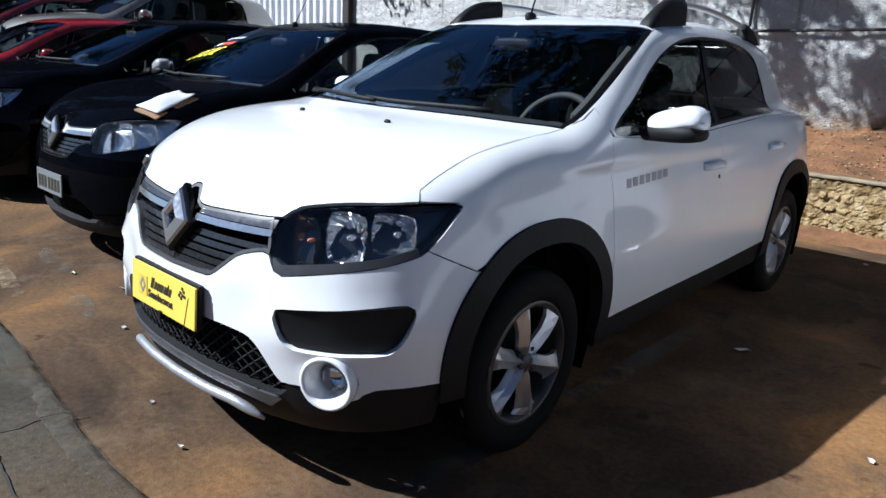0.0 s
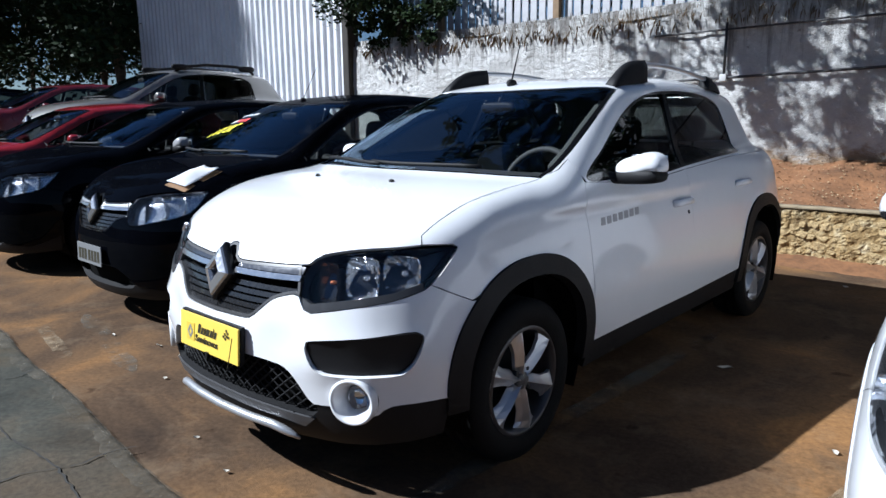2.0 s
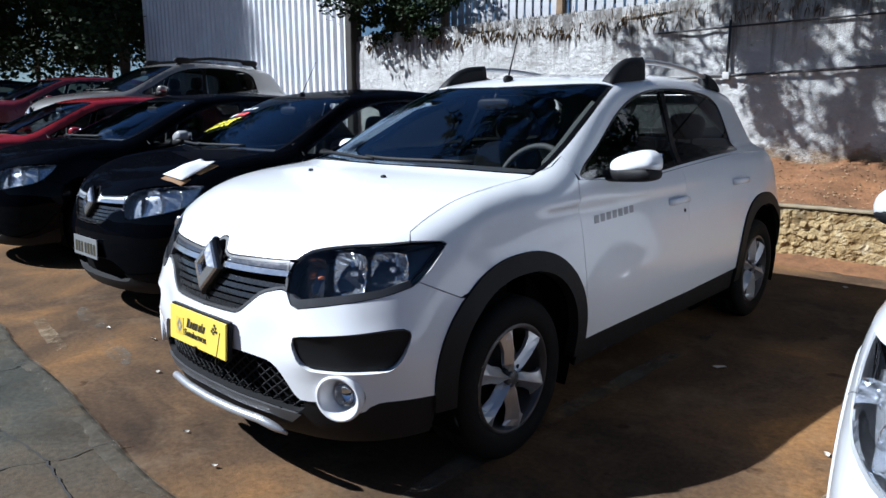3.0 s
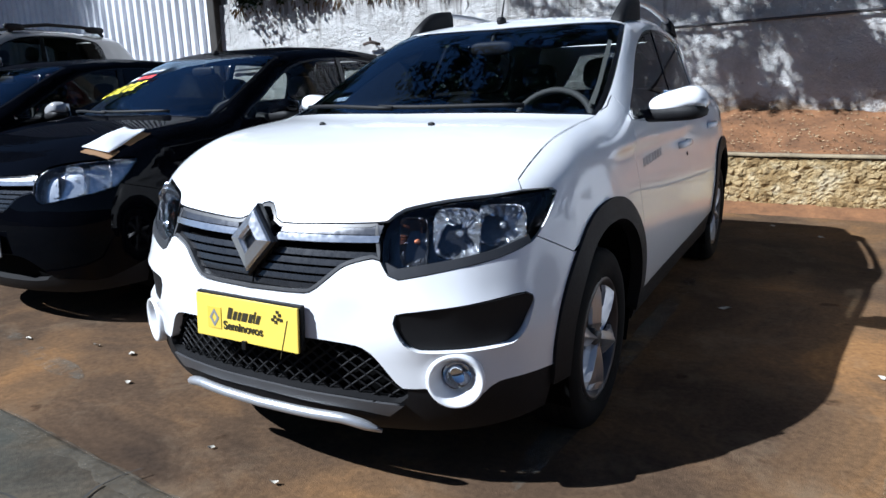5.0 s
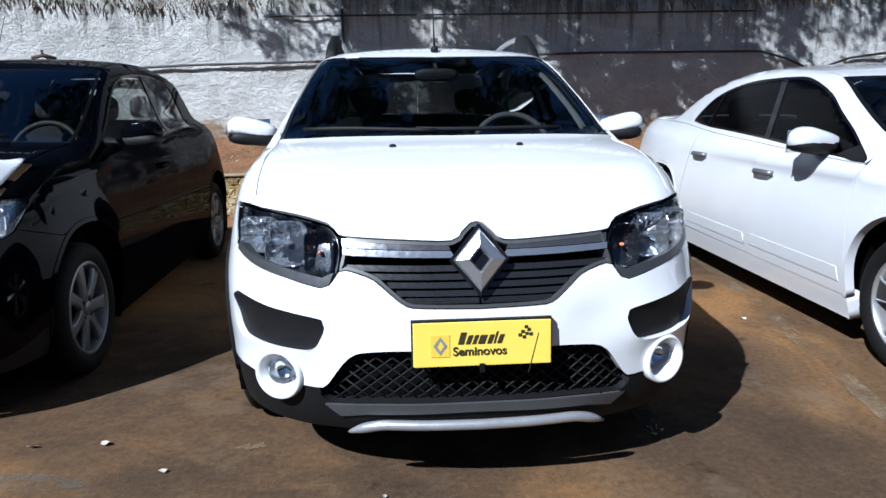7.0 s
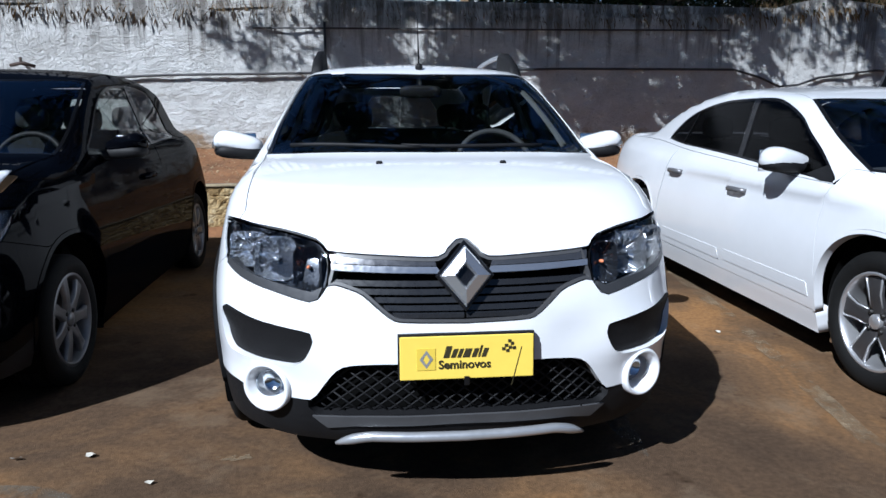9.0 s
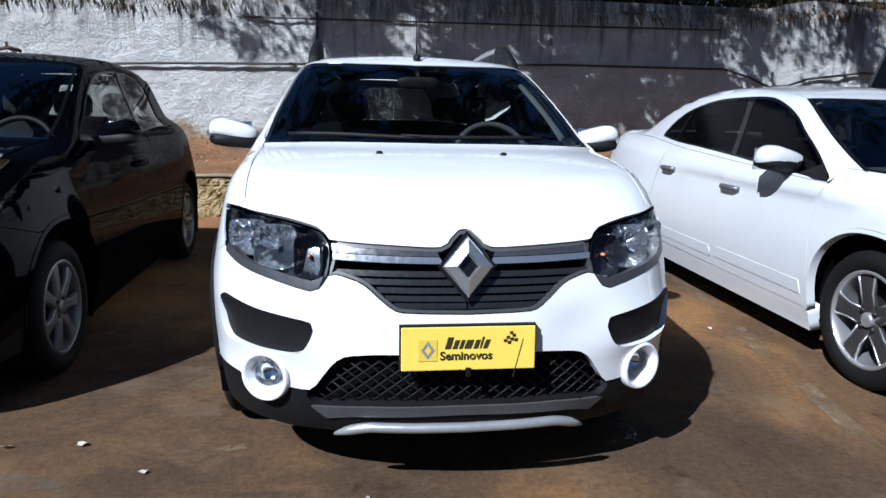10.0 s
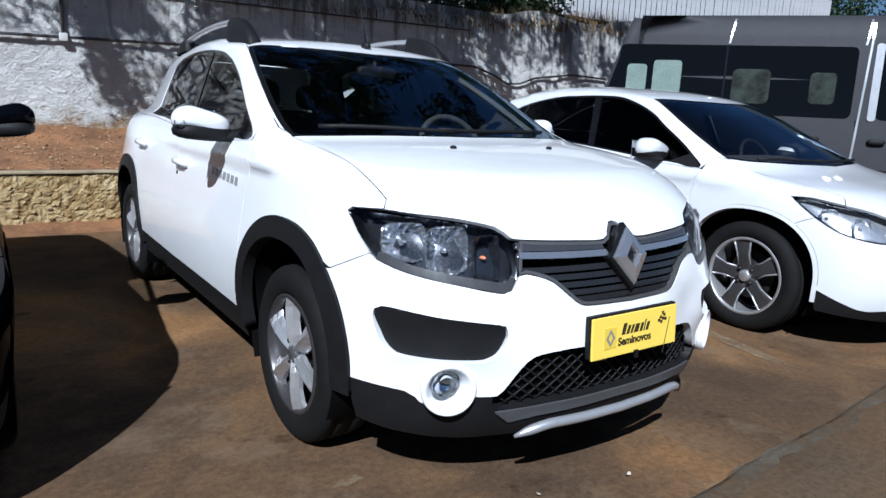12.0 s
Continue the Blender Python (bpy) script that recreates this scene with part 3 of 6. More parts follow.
            bmesh.ops.transform(bm, matrix=mtx, verts=bm.verts[:])
            if s < 0:
                bmesh.ops.scale(bm, vec=(-1, 1, 1), verts=bm.verts[:])
                bmesh.ops.reverse_faces(bm, faces=bm.faces[:])
            part("indicator" if t == "o" else "reflector", bm, LAMPSILVER if t == "o" else MIRRORED, hl, smooth=False)
            bm = bmesh.new()
            blob(bm, mtx @ Matrix.Translation((0, 0, -.03)) @ Matrix.Diagonal((.007, .007, .016, 1) if t == "o" else (.011, .011, .02, 1)), 2, 10, 6)
            if s < 0:
                bmesh.ops.scale(bm, vec=(-1, 1, 1), verts=bm.verts[:])
                bmesh.ops.reverse_faces(bm, faces=bm.faces[:])
            part("bulb", bm, ORANGE if t == "o" and full else MIRRORED, hl)
        if full:
            sill = [(.418, .716), (.448, .700), (.58, .722), (.70, .744), (.785, .770), (.79, .748), (.70, .720), (.58, .697), (.448, .671), (.425, .682)]
            add("lamp_lip", sill, mat("lamp_lip_grey", (.055, .056, .06), .35, metal=.3, vary=.1), lift=.002, depth=.03, gap=0, **fl)
    # grille
    gr = new("grille")
    gr.parent = car
    ghalf = curve(c["hood_front"], st)
    ghalf = [q for q in ghalf if q[0] <= inner[0] + .001] + [inner] + curve(c["grille_low"][::-1], st)[::-1]
    gloop = mirrored(ghalf)
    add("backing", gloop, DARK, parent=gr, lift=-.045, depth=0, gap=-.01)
    add("surround", gloop, GLOSSBLACK if not full else DARKGREY, [shrink(dense(gloop, st), .013)], parent=gr, lift=-.002, depth=.045, gap=.002)
    gz = np.array(ghalf)
    for i, z in enumerate(c["slats"]):
        lowu = [u for u, q in dense(curve(c["grille_low"], .02), .01) if q <= z]
        umax = max(lowu) - .012 if lowu and z < c["grille_low"][0][1] else inner[0] - .01
        umax = min(umax, inner[0] - .008)
        n = 14
        hh = .0085
        lp = [(u, z - hh) for u in np.linspace(.004, umax - .008, n)] + [(u, z + hh) for u in np.linspace(umax, .004, n)]
        for s in (1, -1):
            add("slat", lp, SLAT, parent=gr, lift=-.016, depth=.024, gap=0, flip=s < 0)
    if c["bar"]:
        for s in (1, -1):
            add("chrome_bar", c["bar"], BRIGHT, parent=gr, lift=.001, depth=.02, gap=0, flip=s < 0, step=.03)
            add("upper_bar", c["bar_top"], GUNMETAL if full else SATIN, parent=gr, lift=-.003, depth=.02, gap=0, flip=s < 0, step=.03)
    # diamond badge in the middle, as a plain shape
    ez, ew, eh = c["badge"]
    front = float(signed_wrap(c, np.array([0.0]), np.array([ez]))[0, 1])
    tilt = c.get("badge_tilt", -12)
    bm = bmesh.new()
    rings_ = [(1.0, -.012), (1.0, .004), (.92, .012), (.46, .022), (.36, .012), (.36, -.006)]
    vv = [[bm.verts.new((sx * ew * f, -d, sz * eh * f)) for sx, sz in ((0, 1), (.46, .54), (1, 0), (.46, -.54), (0, -1), (-.46, -.54), (-1, 0), (-.46, .54))] for f, d in rings_]
    for p0, p1 in zip(vv, vv[1:]):
        for j in range(8):
            bm.faces.new((p0[j], p0[(j + 1) % 8], p1[(j + 1) % 8], p1[j]))
    bm.faces.new(vv[-1]), bm.faces.new(vv[0][::-1])
    bmesh.ops.recalc_face_normals(bm, faces=bm.faces[:])
    em = part("badge", bm, BRIGHT, gr, "chrome diamond badge", smooth=False)
    em.matrix_basis = pose(0, front - .014, ez, tilt)
    bm = bmesh.new()
    bk = [[bm.verts.new((sx * ew * f, -d, sz * eh * f)) for sx, sz in ((0, 1), (1, 0), (0, -1), (-1, 0))] for f, d in ((1.16, -.02), (1.16, -.002), (1.08, .004))]
    for p0, p1 in zip(bk, bk[1:]):
        for j in range(4):
            bm.faces.new((p0[j], p0[(j + 1) % 4], p1[(j + 1) % 4], p1[j]))
    bm.faces.new(bk[-1])
    bmesh.ops.recalc_face_normals(bm, faces=bm.faces[:])
    part("badge_backing", bm, GLOSSBLACK, gr, smooth=False).matrix_basis = pose(0, front - .010, ez, tilt)
    # lower front: intake with mesh, dark apron, arch and sill trims
    ub_ = c["bumper_low"]
    uu = curve(ub_, st)
    flo = c["apron_low"]
    ap_top = [q for q in uu]
    intake = c["intake"]
    iloop = mirrored(intake)
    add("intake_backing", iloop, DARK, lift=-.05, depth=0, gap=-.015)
    aploop = mirrored([(0, c["apron_lip"][0][1])] + curve(c["apron_lip"], st)[1:] + [q for q in uu if q[0] > c["apron_lip"][-1][0] + .005] + [(ub_[-1][0] + .004, ub_[-1][1] - .06), (ub_[-1][0] - .01, flo + .03), (.55, flo), (0, flo)])
    add("front_apron", aploop, clad if clad is not paint else PLASTIC, lift=-.004, depth=.04, gap=.001)
    if full:
        add("apron_lip", mirrored(c["lip"]), DARKGREY, lift=.004, depth=.03, gap=0)
    for u, z, a, b, d in ((ua, za, ru, rz, c["trim"]), (ub, zb, rub, rzb, c["trim"])):
        o = oval(u, z, a, b, 60, 2.3 if u == ua else 2.2, 0, math.pi)
        i = oval(u, z, a - d, b - d, 60, 2.3, 0, math.pi)
        base = low - .055 if clad is not paint else low - .002
        lp = [(u + a + .0, base)] + [q for q in o if q[1] > base] + [(u - a - .0, base), (u - a + d, base)] + [q for q in i if q[1] > base][::-1] + [(u + a - d, base)]
        add("arch_trim", lp, clad, both=True, lift=.010 if clad is not paint else .003, depth=.045, gap=.0)
        for s in (1, -1):
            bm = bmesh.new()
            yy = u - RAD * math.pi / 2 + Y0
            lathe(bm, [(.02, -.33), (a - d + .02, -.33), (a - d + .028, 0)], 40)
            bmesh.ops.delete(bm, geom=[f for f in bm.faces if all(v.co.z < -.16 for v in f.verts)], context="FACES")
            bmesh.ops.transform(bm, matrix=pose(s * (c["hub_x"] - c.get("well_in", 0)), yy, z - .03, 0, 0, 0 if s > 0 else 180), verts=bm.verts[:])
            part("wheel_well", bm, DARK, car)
    sl = [(ua + ru - .012, low), (ub - rub + .012, low + .02), (ub - rub + .012, low - .10), (ua + ru - .012, low - .12)]
    add("sill_trim", sl, clad, both=True, lift=-.008 if clad is not paint else -.002, depth=.08, gap=0)
    # hidden middle: floor, engine bay and cabin tub
    bm = bmesh.new()
    box(bm, -.66, .66, -1.02, 1.75, .24, .47)
    box(bm, -.46, .46, -1.78, -1.02, .24, .80)
    box(bm, -.70, -.66, -1.0, 1.7, .47, .96), box(bm, .66, .70, -1.0, 1.7, .47, .96)
    box(bm, -.66, .66, 1.70, 1.75, .47, .98), box(bm, -.62, .62, -1.06, -1.02, .3, .97)
    part("floor_pan", bm, DARK, car, smooth=False)
    # cabin
    dz = c.get("cabin") or 0.0
    first = len(car.children)
    bm = bmesh.new()
    blob(bm, scaled(0, -.80, .93, .66, .26, .10, 8), 4.5, 28, 12)
    part("dashboard", bm, DASH, car)
    for sx, sy, nm in ((-.36, .05, "front_seat"), (.36, .05, "front_seat"), (0, .95, "rear_seat")):
        bm = bmesh.new()
        wd = .25 if nm == "front_seat" else .60
        blob(bm, scaled(sx, sy - .12, .58, wd, .27, .10), 4, 20, 10)
        blob(bm, scaled(sx, sy + .18, .84, wd, .075, .29, -14), 4, 20, 12)
        for hx in ((0,) if nm == "front_seat" else (-.36, .36)):
            blob(bm, scaled(sx + hx, sy + .27, 1.215, .12, .05, .085, -10), 3.2, 16, 10)
            tube(bm, [(sx + hx - .05, sy + .25, 1.06), (sx + hx - .05, sy + .26, 1.18)], .007, 6)
            tube(bm, [(sx + hx + .05, sy + .25, 1.06), (sx + hx + .05, sy + .26, 1.18)], .007, 6)
        part(nm, bm, CLOTH, car, "dark cloth seat")
    bm = bmesh.new()
    tm = pose(.36, -.50, .98, 62)
    n = 36
    ringpts = [tm @ Vector((math.cos(2 * math.pi * a / n) * .185, math.sin(2 * math.pi * a / n) * .185, 0)) for a in range(n + 1)]
    tube(bm, ringpts, .016, 8)
    blob(bm, tm @ Matrix.Diagonal((.07, .06, .025, 1)), 3, 14, 8)
    for a in (0, 180, 270):
        tube(bm, [tm @ Vector((0, 0, 0)), tm @ Vector((math.cos(radians(a)) * .18, math.sin(radians(a)) * .18, 0))], .014, 6)
    part("steering_wheel", bm, DASH if full else PLASTIC, car)
    bm = bmesh.new()
    blob(bm, scaled(0, -.33, 1.345, .11, .02, .032, 10), 3.4, 16, 8)
    tube(bm, [(0, -.33, 1.36), (0, -.29, 1.42)], .012, 6)
    part("interior_mirror", bm, PLASTIC, car)
    for o in car.children[:]:
        if dz and o.name.split(".")[0] in ("dashboard", "front_seat", "rear_seat", "steering_wheel", "interior_mirror"):
            o.location.z = dz
    if full:
        edge_ = curve(scr, .04)
        keep = [q for q in edge_ if -.86 < q[1] < -.27]
        add("pillar_trim", [(x - .036, y) for x, y in keep] + [(x - .058, y) for x, y in keep[::-1]], PILLAR, space="top", both=False, lift=-.045, depth=.02, gap=0, label="light grey inner pillar trim")
    # wheels
    hx = c["hub_x"]
    for y, front_ in ((Y0 - .01, True), (c["axle_r"], False)):
        for s in (1, -1):
            make_wheel(car, s * hx, y, c["tyre"] - c.get("lift", 0), c["tyre"], s, rim_mat, spokes, c.get("rim", .70), wheel_style)
    # outside mirrors
    mm = mirror_mat or paint
    for s in (1, -1):
        mr = new("side_mirror")
        mr.parent = car
        bm = bmesh.new()
        blob(bm, scaled(.895, -.50, 1.096, .117, .064, .046, 0, -5, -12), 3.0, 22, 14)
        for v in bm.verts:
            v.co.z += .018 * (v.co.x - .90) / .1 - .03 * max(0, (v.co.x - .93) / .08) ** 2
        shell = bm
        foot = bmesh.new()
        blob(foot, scaled(.885, -.496, 1.046, .126, .068, .035, 0, -4, -12), 3.0, 18, 8)
        tube(foot, [(.70, -.52, 1.04), (.80, -.51, 1.03), (.86, -.50, 1.03)], [.045, .032, .03], 10, .7)
        bmesh.ops.translate(foot, vec=(0, 0, c.get("mirror_base", 0)), verts=foot.verts[:])
        lens = bmesh.new()
        blob(lens, scaled(.985, -.545, 1.082, .025, .025, .022, 0, 0, -30), 2.6, 12, 8)
        pane = bmesh.new()
        box(pane, .82, .98, -.437, -.433, 1.04, 1.135, .002)
        for b2, nm, ml in ((shell, "shell", mm), (foot, "foot", PLASTIC), (lens, "indicator", CLEAR if full else mm), (pane, "mirror_glass", CHROME)):
            if s < 0:
                bmesh.ops.scale(b2, vec=(-1, 1, 1), verts=b2.verts[:])
                bmesh.ops.reverse_faces(b2, faces=b2.faces[:])
            if c.get("mirror_size"):
                k_ = c["mirror_size"]
                bmesh.ops.transform(b2, matrix=Matrix.Translation((s * .86, -.5, 1.06)) @ Matrix.Diagonal((k_, k_, k_, 1)) @ Matrix.Translation((-s * .86, .5, -1.06)), verts=b2.verts[:])
            if c.get("mirror_shift"):
                bmesh.ops.translate(b2, vec=(c["mirror_shift"][0] * s, c["mirror_shift"][1], c["mirror_shift"][2]), verts=b2.verts[:])
            if nm != "indicator" or full:
                part(nm, b2, ml, mr)
            else:
                b2.free()
    # plate with its writing as plain bars
    if not full:
        pf = float(signed_wrap(c, np.array([1e-6]), np.array([.52]))[0, 1])
        np_ = new("number_plate")
        np_.parent = car
        np_.matrix_basis = pose(0, pf - .012, .46, -3)
        bm = bmesh.new()
        box(bm, -.20, .20, -.004, .004, -.065, .065, .003)
        part("plate", bm, mat("grey_plate", (.17, .175, .18), .45, vary=.1), np_, smooth=False)
        for k in range(7):
            bm = bmesh.new()
            box(bm, -.17 + k * .05 + (.012 if k > 2 else 0), -.136 + k * .05 + (.012 if k > 2 else 0), -.006, -.0042, -.042, .03)
            part("plate_bar", bm, INK, np_, smooth=False)
    if c.get("mould"):
        for u0, u1 in c["mould"]:
            add("door_moulding", [(u0, .335), (u1, .345), (u1 + .01, .415), (u0 + .015, .405)], paint, both=True, lift=.003, depth=.006, gap=0)
        add("mirror_corner", [(1.622, .918), (1.655, .95), (1.72, .998), (1.85, .942), (1.72, .920)], PLASTIC, both=True, lift=.004, depth=.01, gap=0, label="black corner piece behind the mirror")
    # door handles
    for doorlist, u in ((fd, bu - .11), (rd, c["door_rear"][0][0] - .16)):
        for o, s in zip(doorlist, (1, -1)):
            z = zs(u) - .155
            base = signed_wrap(c, np.array([u * s]), np.array([z]))[0]
            bm = bmesh.new()
            tube(bm, [(base[0] + s * .002, base[1] - .10, z), (base[0] + s * .026, base[1] - .07, z + .004), (base[0] + s * .03, base[1], z + .006), (base[0] + s * .026, base[1] + .07, z + .004), (base[0] + s * .002, base[1] + .10, z)], .013, 8, 1.3)
            part("door_handle", bm, c.get("handle") or paint, o)
            # greyer recess paint puts the hollow's shade into the colour
            add("handle_recess", oval(u, z, .06, .034, 18), paint if not full else mat("handle_shade_paint", (.62, .62, .62), .4, coat=.6), parent=o, lift=.0015, depth=0, gap=0, flip=s < 0, bulge=lambda a, b: -.004)
            if full and doorlist is fd:
                add("keyhole", oval(u + .07, z - .055, .009, .010, 12), PLASTIC, parent=o, lift=.003, depth=.004, gap=0, flip=s < 0, step=.01)
    # wipers
    base_y = cowl[0][1]
    for x0, x1 in ((.46, -.14), (-.06, -.60)):
        ks = np.linspace(0, 1, 9)
        xs = x0 + (x1 - x0) * ks
        pts = on_top(c, xs, base_y + .37 * xs * xs + .03 + .02 * ks) + np.array([0, -.006, .012])
        bm = bmesh.new()
        tube(bm, pts.tolist(), .0065, 6, 1.5)
        part("wiper", bm, PLASTIC, car)
    return car


# ---- outlines of the white hatchback's panels: girth from the nose, height ----
def bumper_form(u, z):
    a = np.abs(u)
    pod = np.exp(-((a - .62) / .20) ** 4) * np.exp(-((z - .53) / .085) ** 4)
    pit = np.exp(-((a - .33) / .09) ** 2) * np.exp(-((z - .56) / .07) ** 2)
    return .014 * pod - .012 * pit


HERO.update(
    arch_f=(1.270, .375, .414, .42), arch_r=(3.837, .375, .45, .43), sill=.36, trim=.075, tyre=.318, hub_x=.81, axle_r=1.38,
    lamp=[(.915, .880), (.745, .879), (.60, .868), (.475, .847), (.432, .82), (.412, .78), (.408, .715), (.425, .68), (.448, .671), (.58, .697), (.70, .72), (.79, .748), (.85, .80), (.893, .848)],
    lamp_cut=0, lamp_marks=((.406, .74), (.812, .762), (.92, .88)),
    lamp_low=[(.408, .712), (.425, .680), (.448, .671), (.58, .697), (.70, .72), (.79, .748), (.812, .762)],
    lamp_out=[(.85, .80), (.893, .848), (.915, .874), (.90, .884), (.797, .889)],
    bumper_seam=[(.812, .762), (.882, .726), (.95, .692)],
    grille_low=[(.404, .719), (.384, .724), (.342, .714), (.299, .697), (.246, .654), (.206, .625), (.157, .619), (0, .616)],
    bumper_low=[(0, .489), (.197, .489), (.284, .484), (.348, .473), (.383, .442), (.414, .396), (.448, .356), (.504, .357), (.54, .335), (.60, .322), (.65, .335), (.69, .364), (.858, .368)],
    hood_front=[(0, .856), (.02, .853), (.05, .83), (.082, .807), (.221, .810), (.40, .818), (.432, .826), (.475, .852), (.60, .874), (.745, .884), (.795, .888)],
    hood_side=[(.686, -1.64), (.691, -1.55), (.693, -1.4), (.692, -1.18), (.695, -1.05), (.70, -.985)],
    cowl=[(0, -1.15), (.3, -1.13), (.55, -1.065), (.705, -.975)],
    pillar_foot=[(1.60, 1.09), (1.683, 1.127), (1.69, 1.07)],
    door_front=[(1.70, 1.033), (1.672, .95), (1.685, .84), (1.68, .62), (1.68, .45)], door_rear=[(3.62, 1.0)],
    belt_line=[(1.70, 1.033), (2.0, 1.013), (2.4, 1.006), (2.74, 1.026), (3.43, 1.058), (3.9, 1.062)], pillar_u=2.72,
    window=[(1.725, 1.045), (1.95, 1.166), (2.23, 1.31), (2.47, 1.39), (2.72, 1.424), (3.08, 1.434), (3.40, 1.418), (3.60, 1.38), (3.68, 1.31), (3.70, 1.12), (3.66, 1.078), (3.2, 1.062), (2.74, 1.04), (2.40, 1.02), (2.0, 1.027)],
    post=(2.72, 2.80), screen_side=[(.705, -.975), (.695, -.82), (.676, -.65), (.63, -.38), (.580, -.15)],
    roof_seam=[(.580, -.15), (.548, .0), (.515, .3), (.49, .8), (.465, 1.2), (.44, 1.5)], screen_top=[(0, -.315), (.3, -.275), (.580, -.15)],
    rear_window=(1.12, 1.37, .52), insert=[(.780, .592), (.767, .611), (.735, .616), (.60, .600), (.46, .582), (.437, .571), (.432, .552), (.442, .520), (.457, .494), (.480, .478), (.52, .472), (.685, .477), (.728, .489), (.758, .527)],
    fog=(.577, .386, .083), bumper_form=bumper_form, bowls=[(.726, .806, .064, .056, "c"), (.600, .792, .064, .068, "c"), (.486, .772, .042, .066, "o")],
    slats=(.640, .662, .686, .710, .734), bar=[(.072, .760), (.24, .762), (.40, .766), (.405, .784), (.24, .781), (.085, .779)],
    bar_top=[(.086, .782), (.24, .784), (.405, .787), (.415, .812), (.24, .806), (.094, .802)], badge=(.756, .077, .094), badge_tilt=-17, lift=.012, rim=.668,
    intake=[(0, .492), (.284, .488), (.35, .476), (.385, .445), (.452, .356), (.46, .305), (.285, .315), (0, .318)],
    apron_lip=[(0, .322), (.285, .318), (.44, .308), (.458, .35)], apron_low=.20,
    lip=[(0, .319), (.285, .313), (.45, .302), (.41, .262), (.33, .276), (0, .288)])


def make_hero():
    c = HERO
    car = make_car(c, "crossover_hatchback", "white crossover hatchback with black plastic cladding, parked on the lot", "car", (0, 0, HERO["lift"]), WHITE, scale=(1.015, 1, 1), step=.032, full=True, clad=PLASTIC, spokes=6)

    def add(nm, loop, material, holes=(), label="", parent=car, **kw):
        kw.setdefault("step", .03)
        return part(nm, panel(c, loop, holes, material=material, name=nm, **kw), material, parent, label)
    # black inserts and fog lamps
    ins = ring(c["insert"], .02)
    fu, fz, fr = c["fog"]
    for s in (1, -1):
        add("bumper_insert", ins, PLASTIC, lift=.004, depth=.025, gap=.002, flip=s < 0, label="black plastic bumper insert",
            bulge=lambda u, z: .018 * np.clip((z - .545) / .06, 0, 1) * np.clip((.83 - u) / .05, 0, 1) - .012)
        fog = new("fog_light")
        fog.parent = car
        base = signed_wrap(c, np.array([fu]), np.array([fz]))[0]
        nr = normal(c, base[None])[0]
        d = Vector((nr[0] * .75, nr[1], 0)).normalized()
        mt = Matrix.Translation(Vector(base)) @ d.to_track_quat("Z", "Y").to_matrix().to_4x4()
        ahead = Matrix.Translation(Vector(base)) @ Vector((.12, -1, 0)).to_track_quat("Z", "Y").to_matrix().to_4x4()
        for nm, pr, ml in (("bezel", [(fr * .90, -.03), (fr, -.01), (fr * .99, .012), (fr * .93, .022), (fr * .84, .021), (fr * .77, .012), (fr * .66, -.006), (fr * .52, -.024), (fr * .50, -.05)], WHITE),
                           ("bowl", [(fr * .56, -.022), (fr * .50, -.036), (fr * .30, -.050), (.002, -.056)], CHROME), ("lens", [(fr * .56, -.020), (fr * .4, -.012), (fr * .2, -.008), (.001, -.007)], CLEAR)):
            bm = bmesh.new()
            lathe(bm, pr, 36, "Z")
            bmesh.ops.transform(bm, matrix=mt if nm == "bezel" else ahead, verts=bm.verts[:])
            if s < 0:
                bmesh.ops.scale(bm, vec=(-1, 1, 1), verts=bm.verts[:])
                bmesh.ops.reverse_faces(bm, faces=bm.faces[:])
            part(nm, bm, ml, fog)
    # lower grille lattice
    for k in range(-11, 12):
        for lean in (1, -1):
            bm = bmesh.new()
            pts = []
            for t in np.linspace(0, 1, 6):
                u, z = k * .045 + lean * (t - .5) * .20, .315 + .17 * t
                if abs(u) < .46 - max(0, (z - .35)) * .75:
                    p = signed_wrap(c, np.array([u if abs(u) > 1e-5 else 1e-5]), np.array([z]))[0]
                    pts.append((p[0], p[1] + .030, p[2]))
            if len(pts) > 1:
                tube(bm, pts, .0036, 4)
                part("lattice_bar", bm, PLASTIC, car)
            else:
                bm.free()
    us = np.linspace(-.39, .39, 41)
    zz = .256 - .034 * np.clip((np.abs(us) - .27) / .12, 0, 1) ** 1.6
    sk = signed_wrap(c, np.where(np.abs(us) < 1e-6, 1e-6, us), zz)
    sk += normal(c, sk) * .022
    bm = bmesh.new()
    tube(bm, sk.tolist(), [.0160 * min(1, .35 + (.39 - abs(u)) * 14) for u in us], 10)
    part("skid_plate", bm, SATIN, car, "silver skid plate")
    # washer nozzles
    for x in (-.237, .237):
        p = on_top(c, np.array([x]), np.array([-1.34]))[0]
        bm = bmesh.new()
        blob(bm, scaled(p[0], p[1], p[2] + .002, .013, .009, .009), 2.5, 12, 8)
        part("washer_nozzle", bm, PLASTIC, car)
